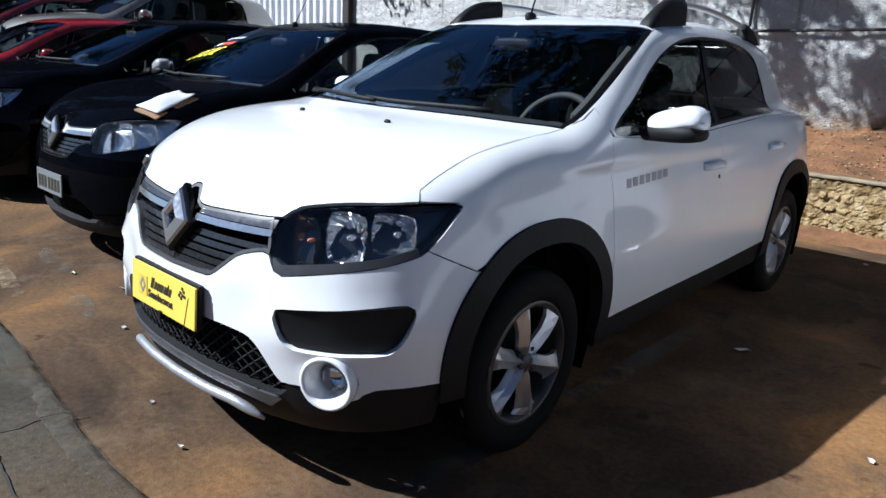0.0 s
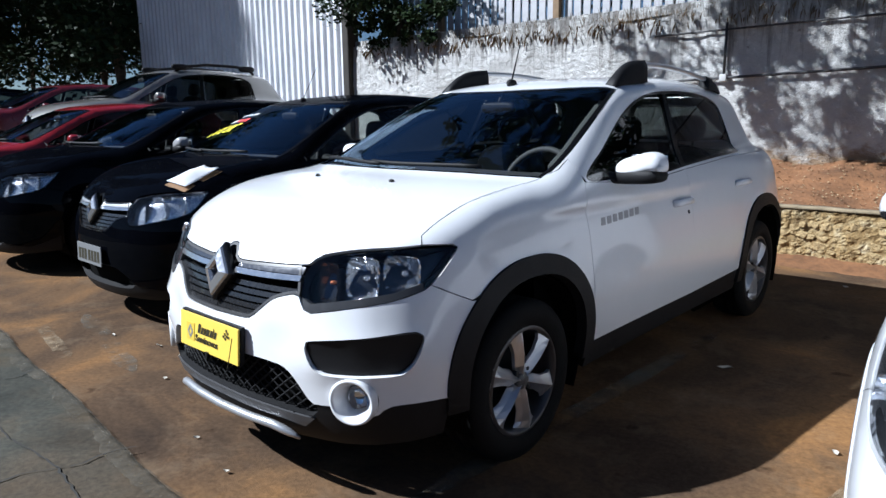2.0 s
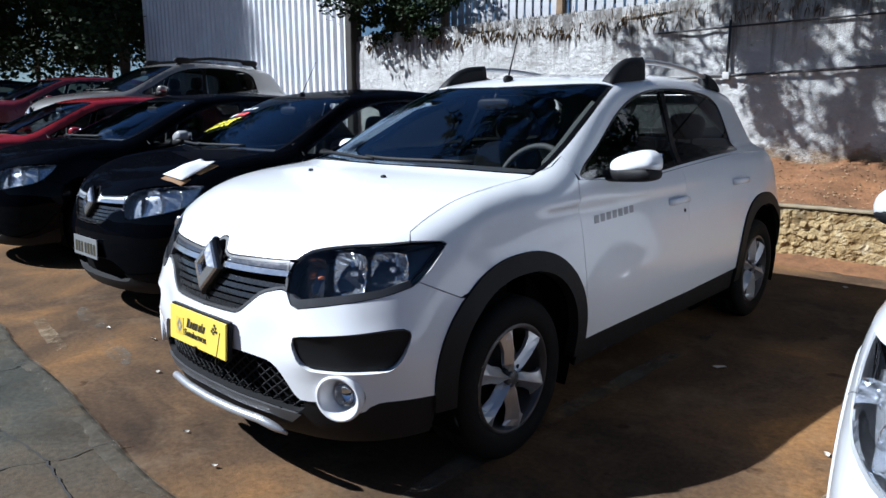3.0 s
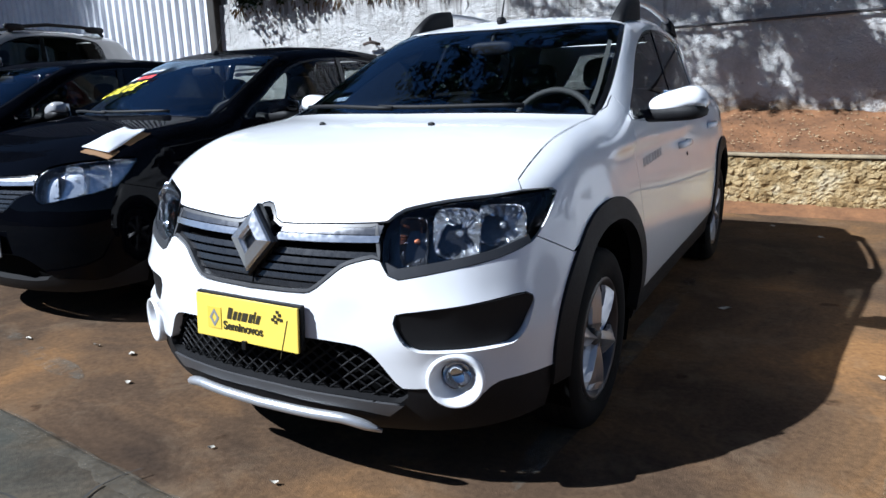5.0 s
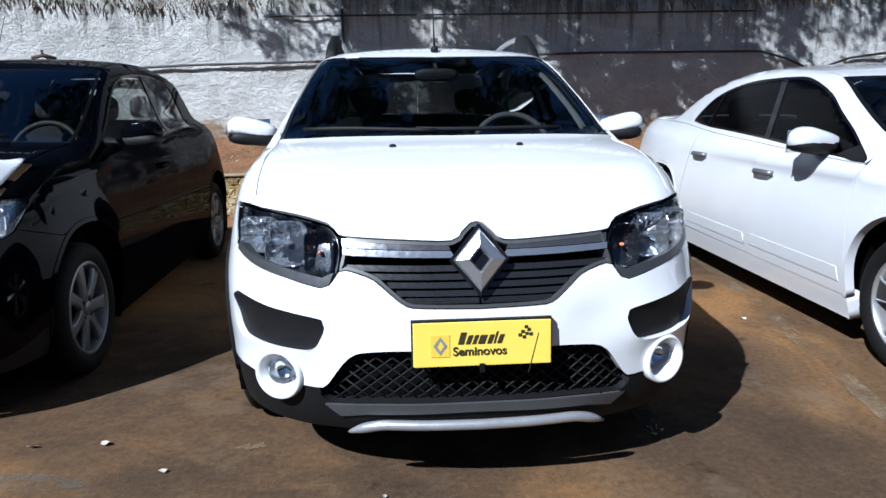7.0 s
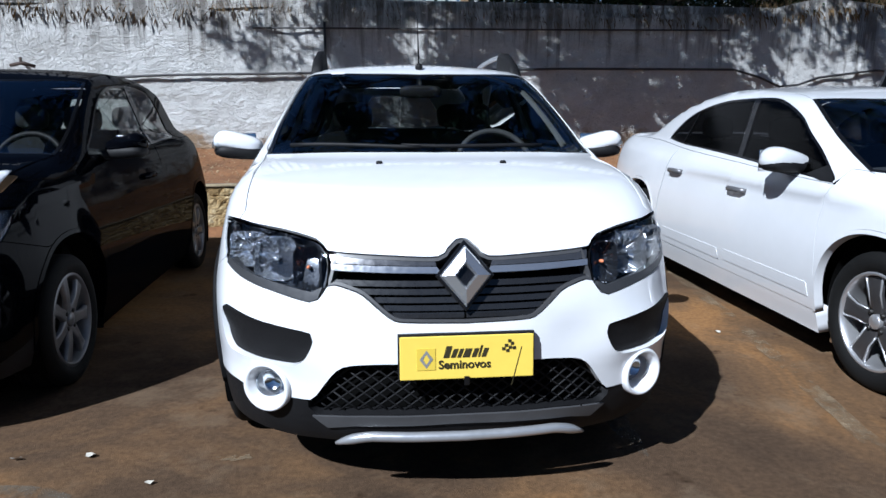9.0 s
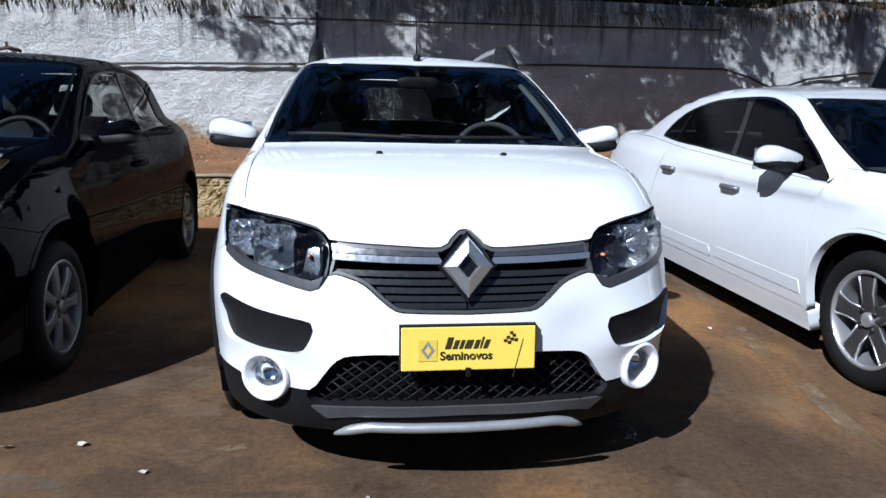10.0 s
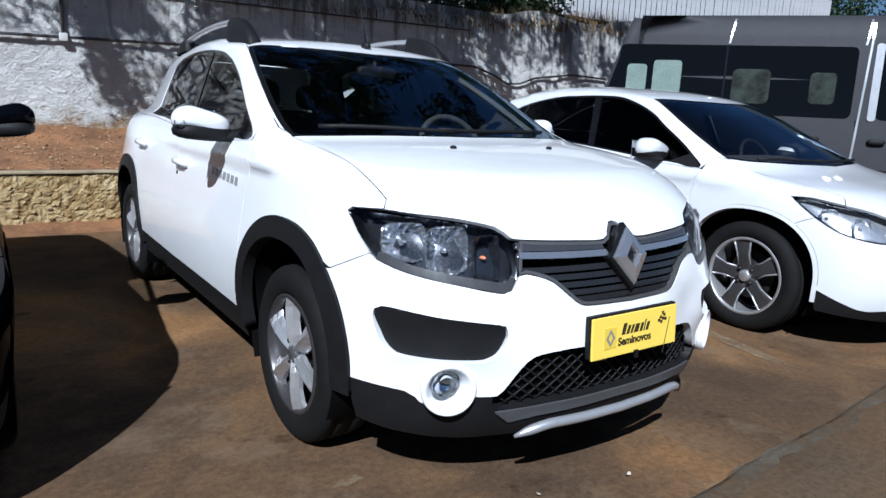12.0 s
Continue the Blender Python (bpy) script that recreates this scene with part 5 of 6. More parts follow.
SEDAN = variant(
    ROAD, plan=[(-2.2, .80), (-1.9, .825), (-1.7, .85), (-1.5, .872), (-1.2, .885), (-.6, .885), (.2, .885), (.9, .885), (1.5, .88), (2.0, .84), (2.45, .76)],
    tumble=[(.15, .06), (.3, .02), (.45, .0), (.6, .0), (.75, .020), (.85, .038), (.95, .07), (1.05, .13)],
    nose=[(.12, -1.96), (.2, -2.03), (.3, -2.08), (.42, -2.095), (.55, -2.08), (.65, -2.04), (.74, -1.97), (.82, -1.87), (.92, -1.70)],
    deck=[(-2.2, .60), (-2.1, .69), (-2.0, .745), (-1.8, .825), (-1.5, .895), (-1.2, .94), (-.95, .965), (0, .985), (1.4, 1.04), (1.8, 1.07), (2.3, 1.075), (2.45, 1.03)],
    tail=[(.2, 2.40), (.5, 2.47), (.8, 2.48), (1.0, 2.45), (1.3, 2.3)], hipw=[(-1.3, .76), (-.9, .80), (0, .80), (.8, .785), (1.5, .72), (2.0, .64)], lean=.42, belt=.96,
    screen=(-1.20, .97, 2.05, .42), roof=[(-.55, 1.31), (-.25, 1.378), (.2, 1.425), (.6, 1.435), (1.0, 1.40), (1.4, 1.31), (1.9, 1.12)], back=(2.02, 1.05, 2.3),
    arch_f=(1.247, .365, .375, .375), arch_r=(3.947, .365, .375, .375), sill=.27, axle_r=1.49, hub_x=.835, tyre=.322,
    lamp=[(1.045, .822), (.95, .817), (.867, .797), (.685, .768), (.55, .722), (.46, .68), (.48, .645), (.63, .622), (.80, .655), (.92, .725), (1.0, .785)], lamp_marks=((.445, .69), (.92, .725), (1.045, .822)),
    lamp_low=[(.46, .665), (.48, .642), (.63, .618), (.80, .651), (.925, .722)], lamp_out=[(1.004, .782), (1.052, .822), (.95, .822), (.80, .797)],
    bumper_seam=[(.925, .722), (.97, .70), (1.02, .672)],
    grille_low=[(.445, .66), (.36, .64), (.2, .63), (0, .63)], hood_front=[(0, .712), (.2, .712), (.35, .715), (.46, .69), (.55, .728), (.685, .774), (.795, .795)],
    bumper_low=[(0, .38), (.25, .38), (.38, .34), (.48, .28), (.60, .26), (.70, .26), (.878, .34)],
    intake=[(0, .385), (.25, .385), (.38, .345), (.47, .28), (.30, .25), (0, .25)],
    hood_side=[(.655, -1.62), (.685, -1.5), (.705, -1.3), (.714, -1.15), (.722, -.955)], cowl=[(0, -1.24), (.35, -1.19), (.6, -1.07), (.725, -.945)],
    screen_side=[(.725, -.945), (.715, -.80), (.69, -.62), (.65, -.45), (.585, -.24)], screen_top=[(0, -.40), (.3, -.36), (.585, -.24)],
    roof_seam=[(.585, -.24), (.565, -.05), (.54, .4), (.52, .8), (.50, 1.1), (.50, 1.4), (.53, 1.7), (.57, 1.95)], roof_n=5, back_edge=[(4.46, 1.06)],
    pillar_foot=[(1.525, .985), (1.585, .99), (1.60, .945)], door_front=[(1.605, .912), (1.635, .85), (1.645, .7), (1.625, .55), (1.62, .45)], door_rear=[(3.46, 1.0)],
    belt_line=[(1.605, .912), (2.2, .936), (2.7, .962), (3.3, .992), (3.9, 1.035), (4.4, 1.05)], pillar_u=2.55,
    window=[(1.63, .925), (1.70, .985), (1.83, 1.07), (1.99, 1.158), (2.12, 1.235), (2.26, 1.29), (2.42, 1.333), (2.55, 1.346), (2.80, 1.345), (3.10, 1.328), (3.42, 1.268), (3.62, 1.19), (3.775, 1.07), (3.73, 1.052), (3.4, 1.025), (3.1, 1.012), (2.63, .985), (2.2, .955), (1.85, .935)],
    post=(2.59, 2.70), divider=(3.46, 1.03, 1.265), rear_window=None, bowls=[(.86, .735, .046, .048, "c"), (.71, .695, .052, .056, "c"), (.56, .67, .030, .034, "o")], slats=(.655, .68), bar=None, badge=(.675, .05, .06), badge_tilt=-25,
    mould=((1.66, 2.52), (2.58, 3.42)), bow=[(0, 0), (.2, .02), (.4, .07), (.55, .13), (.65, .19), (.75, .29), (.82, .42), (.87, .62)], well_in=.05, mirror_size=1.25, mirror_base=.026, mirror_shift=(-.03, .0, -.095), cabin=-.07, handle=DULLALLOY)


coupe = make_car(COUPE, "hatchback", "black two-door hatchback, with paper and price writing on it", "car", (-2.42, .39, 0), BLACK, scale=(.95, .95, .99), step=.05, doors=2, rim_mat=DULLALLOY, spokes=7, wheel_style="cover", group="parked cars",
         glassy=glass("light_tint_glass", (.60, .64, .63), ior=1.3))
p = on_top(COUPE, np.array([0.0]), np.array([-.20]))[0]
bm = bmesh.new()
blob(bm, scaled(0, p[1] + .01, p[2] + .008, .016, .026, .016), 2.4, 12, 8)
tube(bm, [(0, p[1] + .01, p[2] + .012), (.01, p[1] + .16, p[2] + .27)], [.004, .0016], 6)
part("aerial", bm, PLASTIC, coupe)
row_car = make_car(ROAD, "hatchback", "black hatchback with clear headlights, parked in the row", "car", (-4.85, .42, 0), BLACK, step=.07, rim_mat=DULLALLOY, spokes=7, wheel_style="cover", group="parked cars", mirror_mat=mat("grey_mirror", (.35, .35, .36), .3, coat=.5))
make_car(SEDAN, "sedan", "white four-door sedan with dark side windows and alloy wheels", "car", (2.82, -.02, 0), SOFTWHITE, step=.045, glassy=FILM, rim_mat=ALLOY, spokes=5, wheel_style="plain", group="parked cars")


def repaint(car, paint, trim=None):
    for o in car.children_recursive:
        if o.data and o.data.materials and o.data.materials[0] in (BLACK, MATS["grey_mirror"]):
            o.material_slots[0].link = "OBJECT"
            o.material_slots[0].material = trim if trim and o.name.split(".")[0] in ("arch_trim", "sill_trim") else paint
    return car


def another(at, paint, name, label, scale=(1, 1, 1), trim=None):
    car = copy_thing(row_car, pose(*at) @ Matrix.Diagonal((*scale, 1)))
    car.name = name
    return tagged(repaint(car, paint, trim), label, "car", "parked cars")


another((-7.3, .35, 0), RED, "hatchback", "red hatchback parked in the row")
suv = another((-8.98, 2.25, ground_z(-9.3, 0)), SILVER, "sport_utility_car", "silver sport utility car with black roof rails, parked in the row", (1.03, 1.05, 1.10), PLASTIC)
for s in (1, -1):
    bm = bmesh.new()
    tube(bm, [(s * .50, -.05, 1.45), (s * .51, .08, 1.535), (s * .50, .5, 1.58), (s * .48, 1.0, 1.575), (s * .47, 1.25, 1.545), (s * .46, 1.35, 1.47)], .022, 8)
    blob(bm, scaled(s * .505, .05, 1.53, .035, .14, .045), 3, 12, 8)
    blob(bm, scaled(s * .47, 1.22, 1.545, .035, .15, .045), 3, 12, 8)
    part("roof_rail", bm, PLASTIC, suv)
another((-11.7, 1.55, ground_z(-11.9, 0)), mat("dark_red_paint", (.10, .004, .008), .3, coat=1.0, vary=.08, scale=4), "hatchback", "dark red car far down the row")
another((-14.4, .6, ground_z(-14, 0)), BLACK, "hatchback", "black car at the far end of the row")


# ---- low wall stones, pipes, sheeting and fence ----
rng = random.Random(4)
stone_meshes = []
for k in range(8):
    bm = bmesh.new()
    blob(bm, Matrix.Diagonal((.5, .5, .5, 1)), 5.0, 8, 5)
    for v in bm.verts:
        v.co += Vector(noise.noise_vector(v.co * 2.6 + Vector((k * 7, 0, 0)))) * .22
    stone_meshes.append(mesh_of("stone", bm, STONE, False))
taken, tries = [], 0
while len(taken) < 270 and tries < 9000:
    tries += 1
    x, z = rng.uniform(-3.4, 2.1), rng.uniform(.05, .42)
    w = rng.uniform(.035, .10) * (1 if x < 2.4 else 1.6)
    h = w * rng.uniform(.45, .8)
    if any(abs(x - a) < (w + c) * .46 and abs(z - b) < (h + d) * .46 for a, b, c, d in taken):
        continue
    taken.append((x, z, w, h))
    ob = new("stone", rng.choice(stone_meshes))
    ob.parent = lw
    ob.matrix_basis = scaled(x, 3.386 + (.008 if x > 1.2 else 0) + rng.uniform(-.006, .008), z, w * 1.06, .07, h * 1.08, rng.uniform(-12, 12), rng.uniform(-25, 25), rng.uniform(-12, 12))

pipe = tagged(new("wall_pipe"), "grey plastic pipe run clipped along the plastered wall", "pipe")
bm = bmesh.new()
tube(bm, [(-7.0, 4.76, 1.50), (-4.2, 4.76, 1.60), (-2.6, 4.76, 1.68), (-.75, 4.76, 1.72), (2.3, 4.76, 1.80), (4.5, 4.76, 1.81), (4.85, 4.76, 1.72), (5.15, 4.76, 1.60), (5.4, 4.76, 1.62), (5.7, 4.76, 1.72), (6.5, 4.76, 1.82), (7.3, 4.76, 1.80)], .015, 8)
part("pipe_run", bm, PIPE, pipe)
bm = bmesh.new()
tube(bm, [(-.75, 4.765, 1.72), (-.75, 4.765, 2.32)], .016, 8)
part("riser", bm, PIPE, pipe)
bm = bmesh.new()
tube(bm, [(-1.6, 4.775, 2.235), (-.75, 4.77, 2.245), (2.0, 4.77, 2.27), (4.4, 4.77, 2.30)], .012, 6)
part("upper_run", bm, PIPE, pipe)
bm = bmesh.new()
box(bm, -.79, -.71, 4.73, 4.79, 1.68, 1.76, .008)
part("junction_box", bm, mat("pale_box", (.45, .45, .44), .5, vary=.1), pipe)
bm = bmesh.new()
tube(bm, [(-4.35, 4.72, 1.77), (-4.2, 4.70, 1.80), (-4.08, 4.72, 1.76)], .02, 8)
tube(bm, [(-4.22, 4.80, 1.78), (-4.22, 4.70, 1.79), (-4.22, 4.69, 1.86)], .017, 8)
tagged(new("wall_tap", mesh_of("wall_tap", bm, mat("rusty_iron", (.05, .03, .022), .7, vary=.4))), "small rusty tap on the plastered wall", "tap")

# ribbed steel sheeting beyond the end of the plastered wall
bm = bmesh.new()
pts = []
x = -7.3
while x > -15.2:
    pts += [(x, 0), (x - .10, 0), (x - .125, .05), (x - .165, .05)]
    x -= .19
lo = [bm.verts.new((a, 4.88 - d, .2)) for a, d in pts]
hi = [bm.verts.new((a, 4.88 - d, 6.0)) for a, d in pts]
for i in range(len(pts) - 1):
    bm.faces.new((lo[i], lo[i + 1], hi[i + 1], hi[i]))
bmesh.ops.recalc_face_normals(bm, faces=bm.faces[:])
sh = tagged(new("sheet_wall", mesh_of("sheet_wall", bm, SHEET, False)), "tall pale ribbed steel sheet wall", "wall", kind="structure")
bm = bmesh.new()
box(bm, -15.3, -7.3, 4.95, 5.05, 0, 6.0)
part("backing", bm, PIPE, sh, smooth=False)
bm = bmesh.new()
box(bm, -7.32, -7.16, 4.70, 4.95, 0, 4.2, .02)
tagged(new("post", mesh_of("post", bm, mat("dark_timber", (.03, .025, .02), .8, vary=.3), False)), "dark upright post between sheeting and plaster", "post")

# terrace above the wall, its dry grass and paling fence
EARTH = mat("dark_earth", (.045, .034, .024), .95, vary=.4, scale=4, bump=.8, bscale=30)


def terrace(a, b):
    x, y = -7.2 + 19.5 * a, 4.84 + 8 * b
    lift = .25 * min(max((x - 4) / 3, 0), 1)
    return (x, y, 2.46 + lift + .3 * b + .06 * noise.noise(Vector((x * 1.1, y, 0))))


grid_mesh("terrace", 120, 20, terrace, EARTH, "dark earth terrace behind the retaining wall", "soil")
DRY = mat("dry_grass", (.17, .11, .05), .9, vary=.5, scale=9)
vs, fs = [], []
for i in range(9500):
    x = rng.uniform(-6.9, 10)
    if noise.noise(Vector((x * .9, 0, 7))) < -.25 and rng.random() < .75:
        continue
    y, z = 4.83 + rng.uniform(-.04, .25), 2.44 + .25 * min(max((x - 4) / 3, 0), 1) + rng.uniform(-.08, .06)
    h, a = rng.uniform(.06, .22), rng.uniform(0, 6.28)
    drop = rng.random() < .3
    dx, dy, dz = (rng.uniform(-.05, .05), -rng.uniform(.02, .08), -h * .8) if drop else (math.cos(a) * h * .4, math.sin(a) * h * .3, h)
    w = rng.uniform(.0018, .0045)
    k = len(vs)
    vs += [(x - w, y, z), (x + w, y, z), (x + dx * .5, y + dy * .6 - (.03 if drop else 0), z + dz * .45), (x + dx, y + dy, z + dz)]
    fs += [(k, k + 1, k + 2), (k + 1, k + 3, k + 2)]
me = bpy.data.meshes.new("dry_grass")
me.from_pydata(vs, [], fs)
me.materials.append(DRY)
tagged(new("dry_grass", me), "dry straw-coloured grass hanging over the wall top", "grass", kind="stuff")

fence = tagged(new("paling_fence"), "pale upright paling fence above the wall", "fence")
PALE = mat("pale_paling", (.42, .42, .44), .6, vary=.15)
bm = bmesh.new()
box(bm, -.055, .055, -.012, .012, 0, 1.3, .004)
paling = mesh_of("paling", bm, PALE, False)
for i in range(150):
    ob = new("paling", paling)
    ob.parent = fence
    ob.matrix_basis = pose(-6.6 + i * .15, 5.55, 2.62 + .25 * min(max((-6.6 + i * .15 - 4) / 3, 0), 1), 0, rng.uniform(-.6, .6), 0)
for i in range(4):
    bm = bmesh.new()
    box(bm, -.05, .05, -.04, .04, 0, 1.5, .005)
    part("fence_post", bm, mat("weathered_timber", (.22, .15, .09), .9, vary=.3), fence, smooth=False).matrix_basis = pose(-5.7 + i * 2.25, 5.48, 2.5)

# ---- litter, painted lines, cracks ----
def worn_material(name, color, lo, hi, most, scale):
    """Old paint or dust with holes worn through it."""
    m = mat(name, color, .95, vary=.35, scale=scale * .6)
    n, k = m.node_tree.nodes, m.node_tree.links
    co, a, c, mx, r = n.new("ShaderNodeTexCoord"), n.new("ShaderNodeTexNoise"), n.new("ShaderNodeTexNoise"), n.new("ShaderNodeMath"), n.new("ShaderNodeMapRange")
    a.inputs["Scale"].default_value, a.inputs["Detail"].default_value, a.inputs["Roughness"].default_value = scale, 8, .75
    c.inputs["Scale"].default_value = scale * .22
    mx.operation = "MULTIPLY_ADD"
    mx.inputs[1].default_value = .8
    k.new(co.outputs["Object"], a.inputs["Vector"]), k.new(co.outputs["Object"], c.inputs["Vector"])
    k.new(c.outputs[0], mx.inputs[0]), k.new(a.outputs[0], mx.inputs[2])
    r.inputs[1].default_value, r.inputs[2].default_value, r.inputs[4].default_value = lo, hi, most
    k.new(mx.outputs[0], r.inputs[0]), k.new(r.outputs[0], n["Principled BSDF"].inputs["Alpha"])
    return m


WORN = worn_material("worn_bay_paint", (.24, .175, .105), .82, 1.08, .75, 11)
GREYWORN = worn_material("worn_grey_paint", (.15, .145, .12), .82, 1.10, .6, 9)
for (xa, ya), (xb, yb), w, ml in (((2.16, 1.25), (1.94, -.21), .045, WORN), ((1.94, -.21), (1.57, -2.06), .045, WORN), ((.79, .9), (.72, -1.75), .05, GREYWORN), ((-2.62, -1.55), (-1.28, -1.81), .055, GREYWORN), ((-2.6, -1.84), (-1.75, -1.97), .04, WORN)):
    d = Vector((xb - xa, yb - ya, 0))
    s_ = Vector((-d.y, d.x, 0)).normalized()
    bm = bmesh.new()
    rows = []
    for i in range(25):
        q = Vector((xa, ya, .004)) + d * i / 24
        e0, e1 = (w * (1 + .35 * noise.noise(Vector((q.x * 9, q.y * 9, j)))) * min(1, i / 3 + .2, (24 - i) / 3 + .2) for j in (1, 7))
        rows.append((bm.verts.new(q + s_ * e0), bm.verts.new(q - s_ * e1)))
    for p, q in zip(rows, rows[1:]):
        bm.faces.new((p[0], p[1], q[1], q[0]))
    bmesh.ops.recalc_face_normals(bm, faces=bm.faces[:])
    for f in bm.faces:
        if f.normal.z < 0:
            f.normal_flip()
    tagged(new("trim", mesh_of("bay_line", bm, ml)), "worn pale bay line on the asphalt", "road marking", kind="structure")
RIM = worn_material("crumbled_concrete_rim", (.125, .108, .080), .72, 1.08, .6, 10)
bm = bmesh.new()
rows = []
for i in range(361):
    x = -6 + 12 * i / 360
    e, w = edge_y(x), .085 + .05 * noise.noise(Vector((x * 4.1, 2, 0))) + .018 * noise.noise(Vector((x * 17, 5, 0)))
    rows.append([bm.verts.new((x, e - a, .0285 - .006 * (a < .01))) for a in (.005, .03, max(w, .034))])
for p, q in zip(rows, rows[1:]):
    for j in range(2):
        bm.faces.new((p[j], p[j + 1], q[j + 1], q[j]))
bmesh.ops.recalc_face_normals(bm, faces=bm.faces[:])
tagged(new("trim", mesh_of("driveway_rim", bm, RIM)), "pale crumbled rim of the concrete driveway", "kerb edge", kind="structure")
CRACK = mat("crack_dark", (.03, .028, .025), .95)
for pts in ([(-1.64, -2.18), (-1.60, -2.28), (-1.63, -2.40), (-1.55, -2.62), (-1.58, -2.95)], [(-.37, -2.2), (-.40, -2.29), (-.39, -2.42), (-.47, -2.6), (-.44, -2.9), (-.55, -3.3)],
            [(-3.2, -2.3), (-2.6, -2.42), (-1.9, -2.38), (-1.58, -2.5), (-.9, -2.52), (-.45, -2.48), (.3, -2.55)]):
    line = curve(pts, .03)
    bm = bmesh.new()
    pr = None
    for x, y in line:
        x, y = x + .012 * noise.noise(Vector((x * 22, y * 22, 0))), y + .012 * noise.noise(Vector((y * 22, x * 22, 4)))
        w = .0025 + .0025 * rng.random()
        zz = .0305 + ground_z(x, 0) if y < edge_y(x) - 1.2 else .0305 + ground_z(x, 0)
        cur = (bm.verts.new((x - w, y - w, zz)), bm.verts.new((x + w, y + w, zz)))
        if pr:
            bm.faces.new((pr[0], cur[0], cur[1], pr[1]))
        pr = cur
    tagged(new("trim", mesh_of("crack", bm, CRACK)), "dark crack across the concrete", "crack", kind="structure")

SCRAP = mat("pale_scrap", (.45, .42, .36), .8, vary=.15)
for i, (x, y, s, st) in enumerate(((-1.32, -1.53, .030, 1), (-1.58, -1.53, .026, 1), (1.72, -.38, .024, 1), (1.05, .28, .05, 1), (-2.0, -1.62, .03, 1), (-1.05, -1.75, .02, 1), (.05, -2.05, .018, 1), (1.45, 2.3, .04, 1), (1.1, 2.6, .03, 1), (-.3, -1.98, .016, 1))):
    bm = bmesh.new()
    r = [bm.verts.new((math.cos(a) * s * rng.uniform(.6, 1), math.sin(a) * s * .55 * rng.uniform(.6, 1), .004 + .012 * rng.random())) for a in (0, .9, 1.9, 2.9, 3.9, 5.2)]
    m = bm.verts.new((0, 0, .003))
    for p, q in zip(r, r[1:] + r[:1]):
        bm.faces.new((m, p, q))
    ob = tagged(new("litter_scrap", mesh_of("litter_scrap", bm, SCRAP)), "small pale dry leaf scrap lying on the asphalt", "litter", "scraps on the asphalt")
    ob.matrix_basis = pose(x, y, .002, 0, 0, rng.uniform(0, 360))
bm = bmesh.new()
for k in range(26):
    x, y = -.80 + rng.gauss(0, .045), -1.595 + rng.gauss(0, .014)
    s = rng.uniform(.004, .013)
    v = [bm.verts.new((x + math.cos(a) * s * 1.6, y + math.sin(a) * s, .0035 + k * 2e-5)) for a in (0, 1.1, 2.2, 3.3, 4.4, 5.4)]
    bm.faces.new(v)
tagged(new("trim", mesh_of("scuff", bm, WORN)), "pale scuff of old paint on the asphalt", "road marking", kind="structure")
vs, fs = [], []
LEAFLITTER = mat("leaf_litter", (.34, .25, .14), .9, vary=.6, scale=25)
for i in range(5200):
    x, b = rng.uniform(-6, 6.5), rng.random()
    p = Vector(bank((x + 9) / 18, b)) + Vector((0, 0, .006))
    s, a = rng.uniform(.006, .02), rng.uniform(0, 6.28)
    k = len(vs)
    vs += [tuple(p + Vector((math.cos(a + d) * s * e, math.sin(a + d) * s * e, rng.uniform(0, .015)))) for d, e in ((0, 1), (1.57, .5), (3.14, 1), (4.71, .5))]
    fs.append((k, k + 1, k + 2, k + 3))
me = bpy.data.meshes.new("leaf_litter")
me.from_pydata(vs, [], fs)
me.materials.append(LEAFLITTER)
tagged(new("leaf_litter", me), "dry brown leaf litter strewn over the earth bank", "leaf litter", kind="stuff")


# ---- trees ----
LEAF = mat("tree_leaf", (.014, .028, .007), .6, vary=.45, scale=3, spec=.15)
BARK = mat("tree_bark", (.09, .065, .045), .9, vary=.4, scale=12, bump=.8, bscale=40)


def make_tree(label, trunk, limbs, clumps, leaf=.07, per=130, seed=1):
    r = random.Random(seed)
    t = tagged(new("tree"), label, "tree")
    bm = bmesh.new()
    tube(bm, trunk, [.22 - .14 * i / (len(trunk) - 1) for i in range(len(trunk))], 10)
    for lb in limbs:
        tube(bm, lb, [.09 - .07 * i / (len(lb) - 1) for i in range(len(lb))], 7)
    part("trunk", bm, BARK, t)
    vs, fs = [], []
    for c, rad in clumps:
        for i in range(per):
            d = Vector((r.gauss(0, 1), r.gauss(0, 1), r.gauss(0, 1)))
            p = Vector(c) + d.normalized() * rad * r.random() ** .45
            a, b = Vector((r.gauss(0, 1), r.gauss(0, 1), r.gauss(0, .6))).normalized(), Vector((r.gauss(0, 1), r.gauss(0, 1), r.gauss(0, 1))).normalized()
            n = a.cross(b).normalized()
            s = leaf * r.uniform(.6, 1.3)
            k = len(vs)
            vs += [tuple(p), tuple(p + a * s * .5 + n * s * .32), tuple(p + a * s), tuple(p + a * s * .5 - n * s * .32)]
            fs.append((k, k + 1, k + 2, k + 3))
    me = bpy.data.meshes.new("crown")
    me.from_pydata(vs, [], fs)
    me.materials.append(LEAF)
    part("crown", me, LEAF, t, "crown of small dark green leaves")
    return t


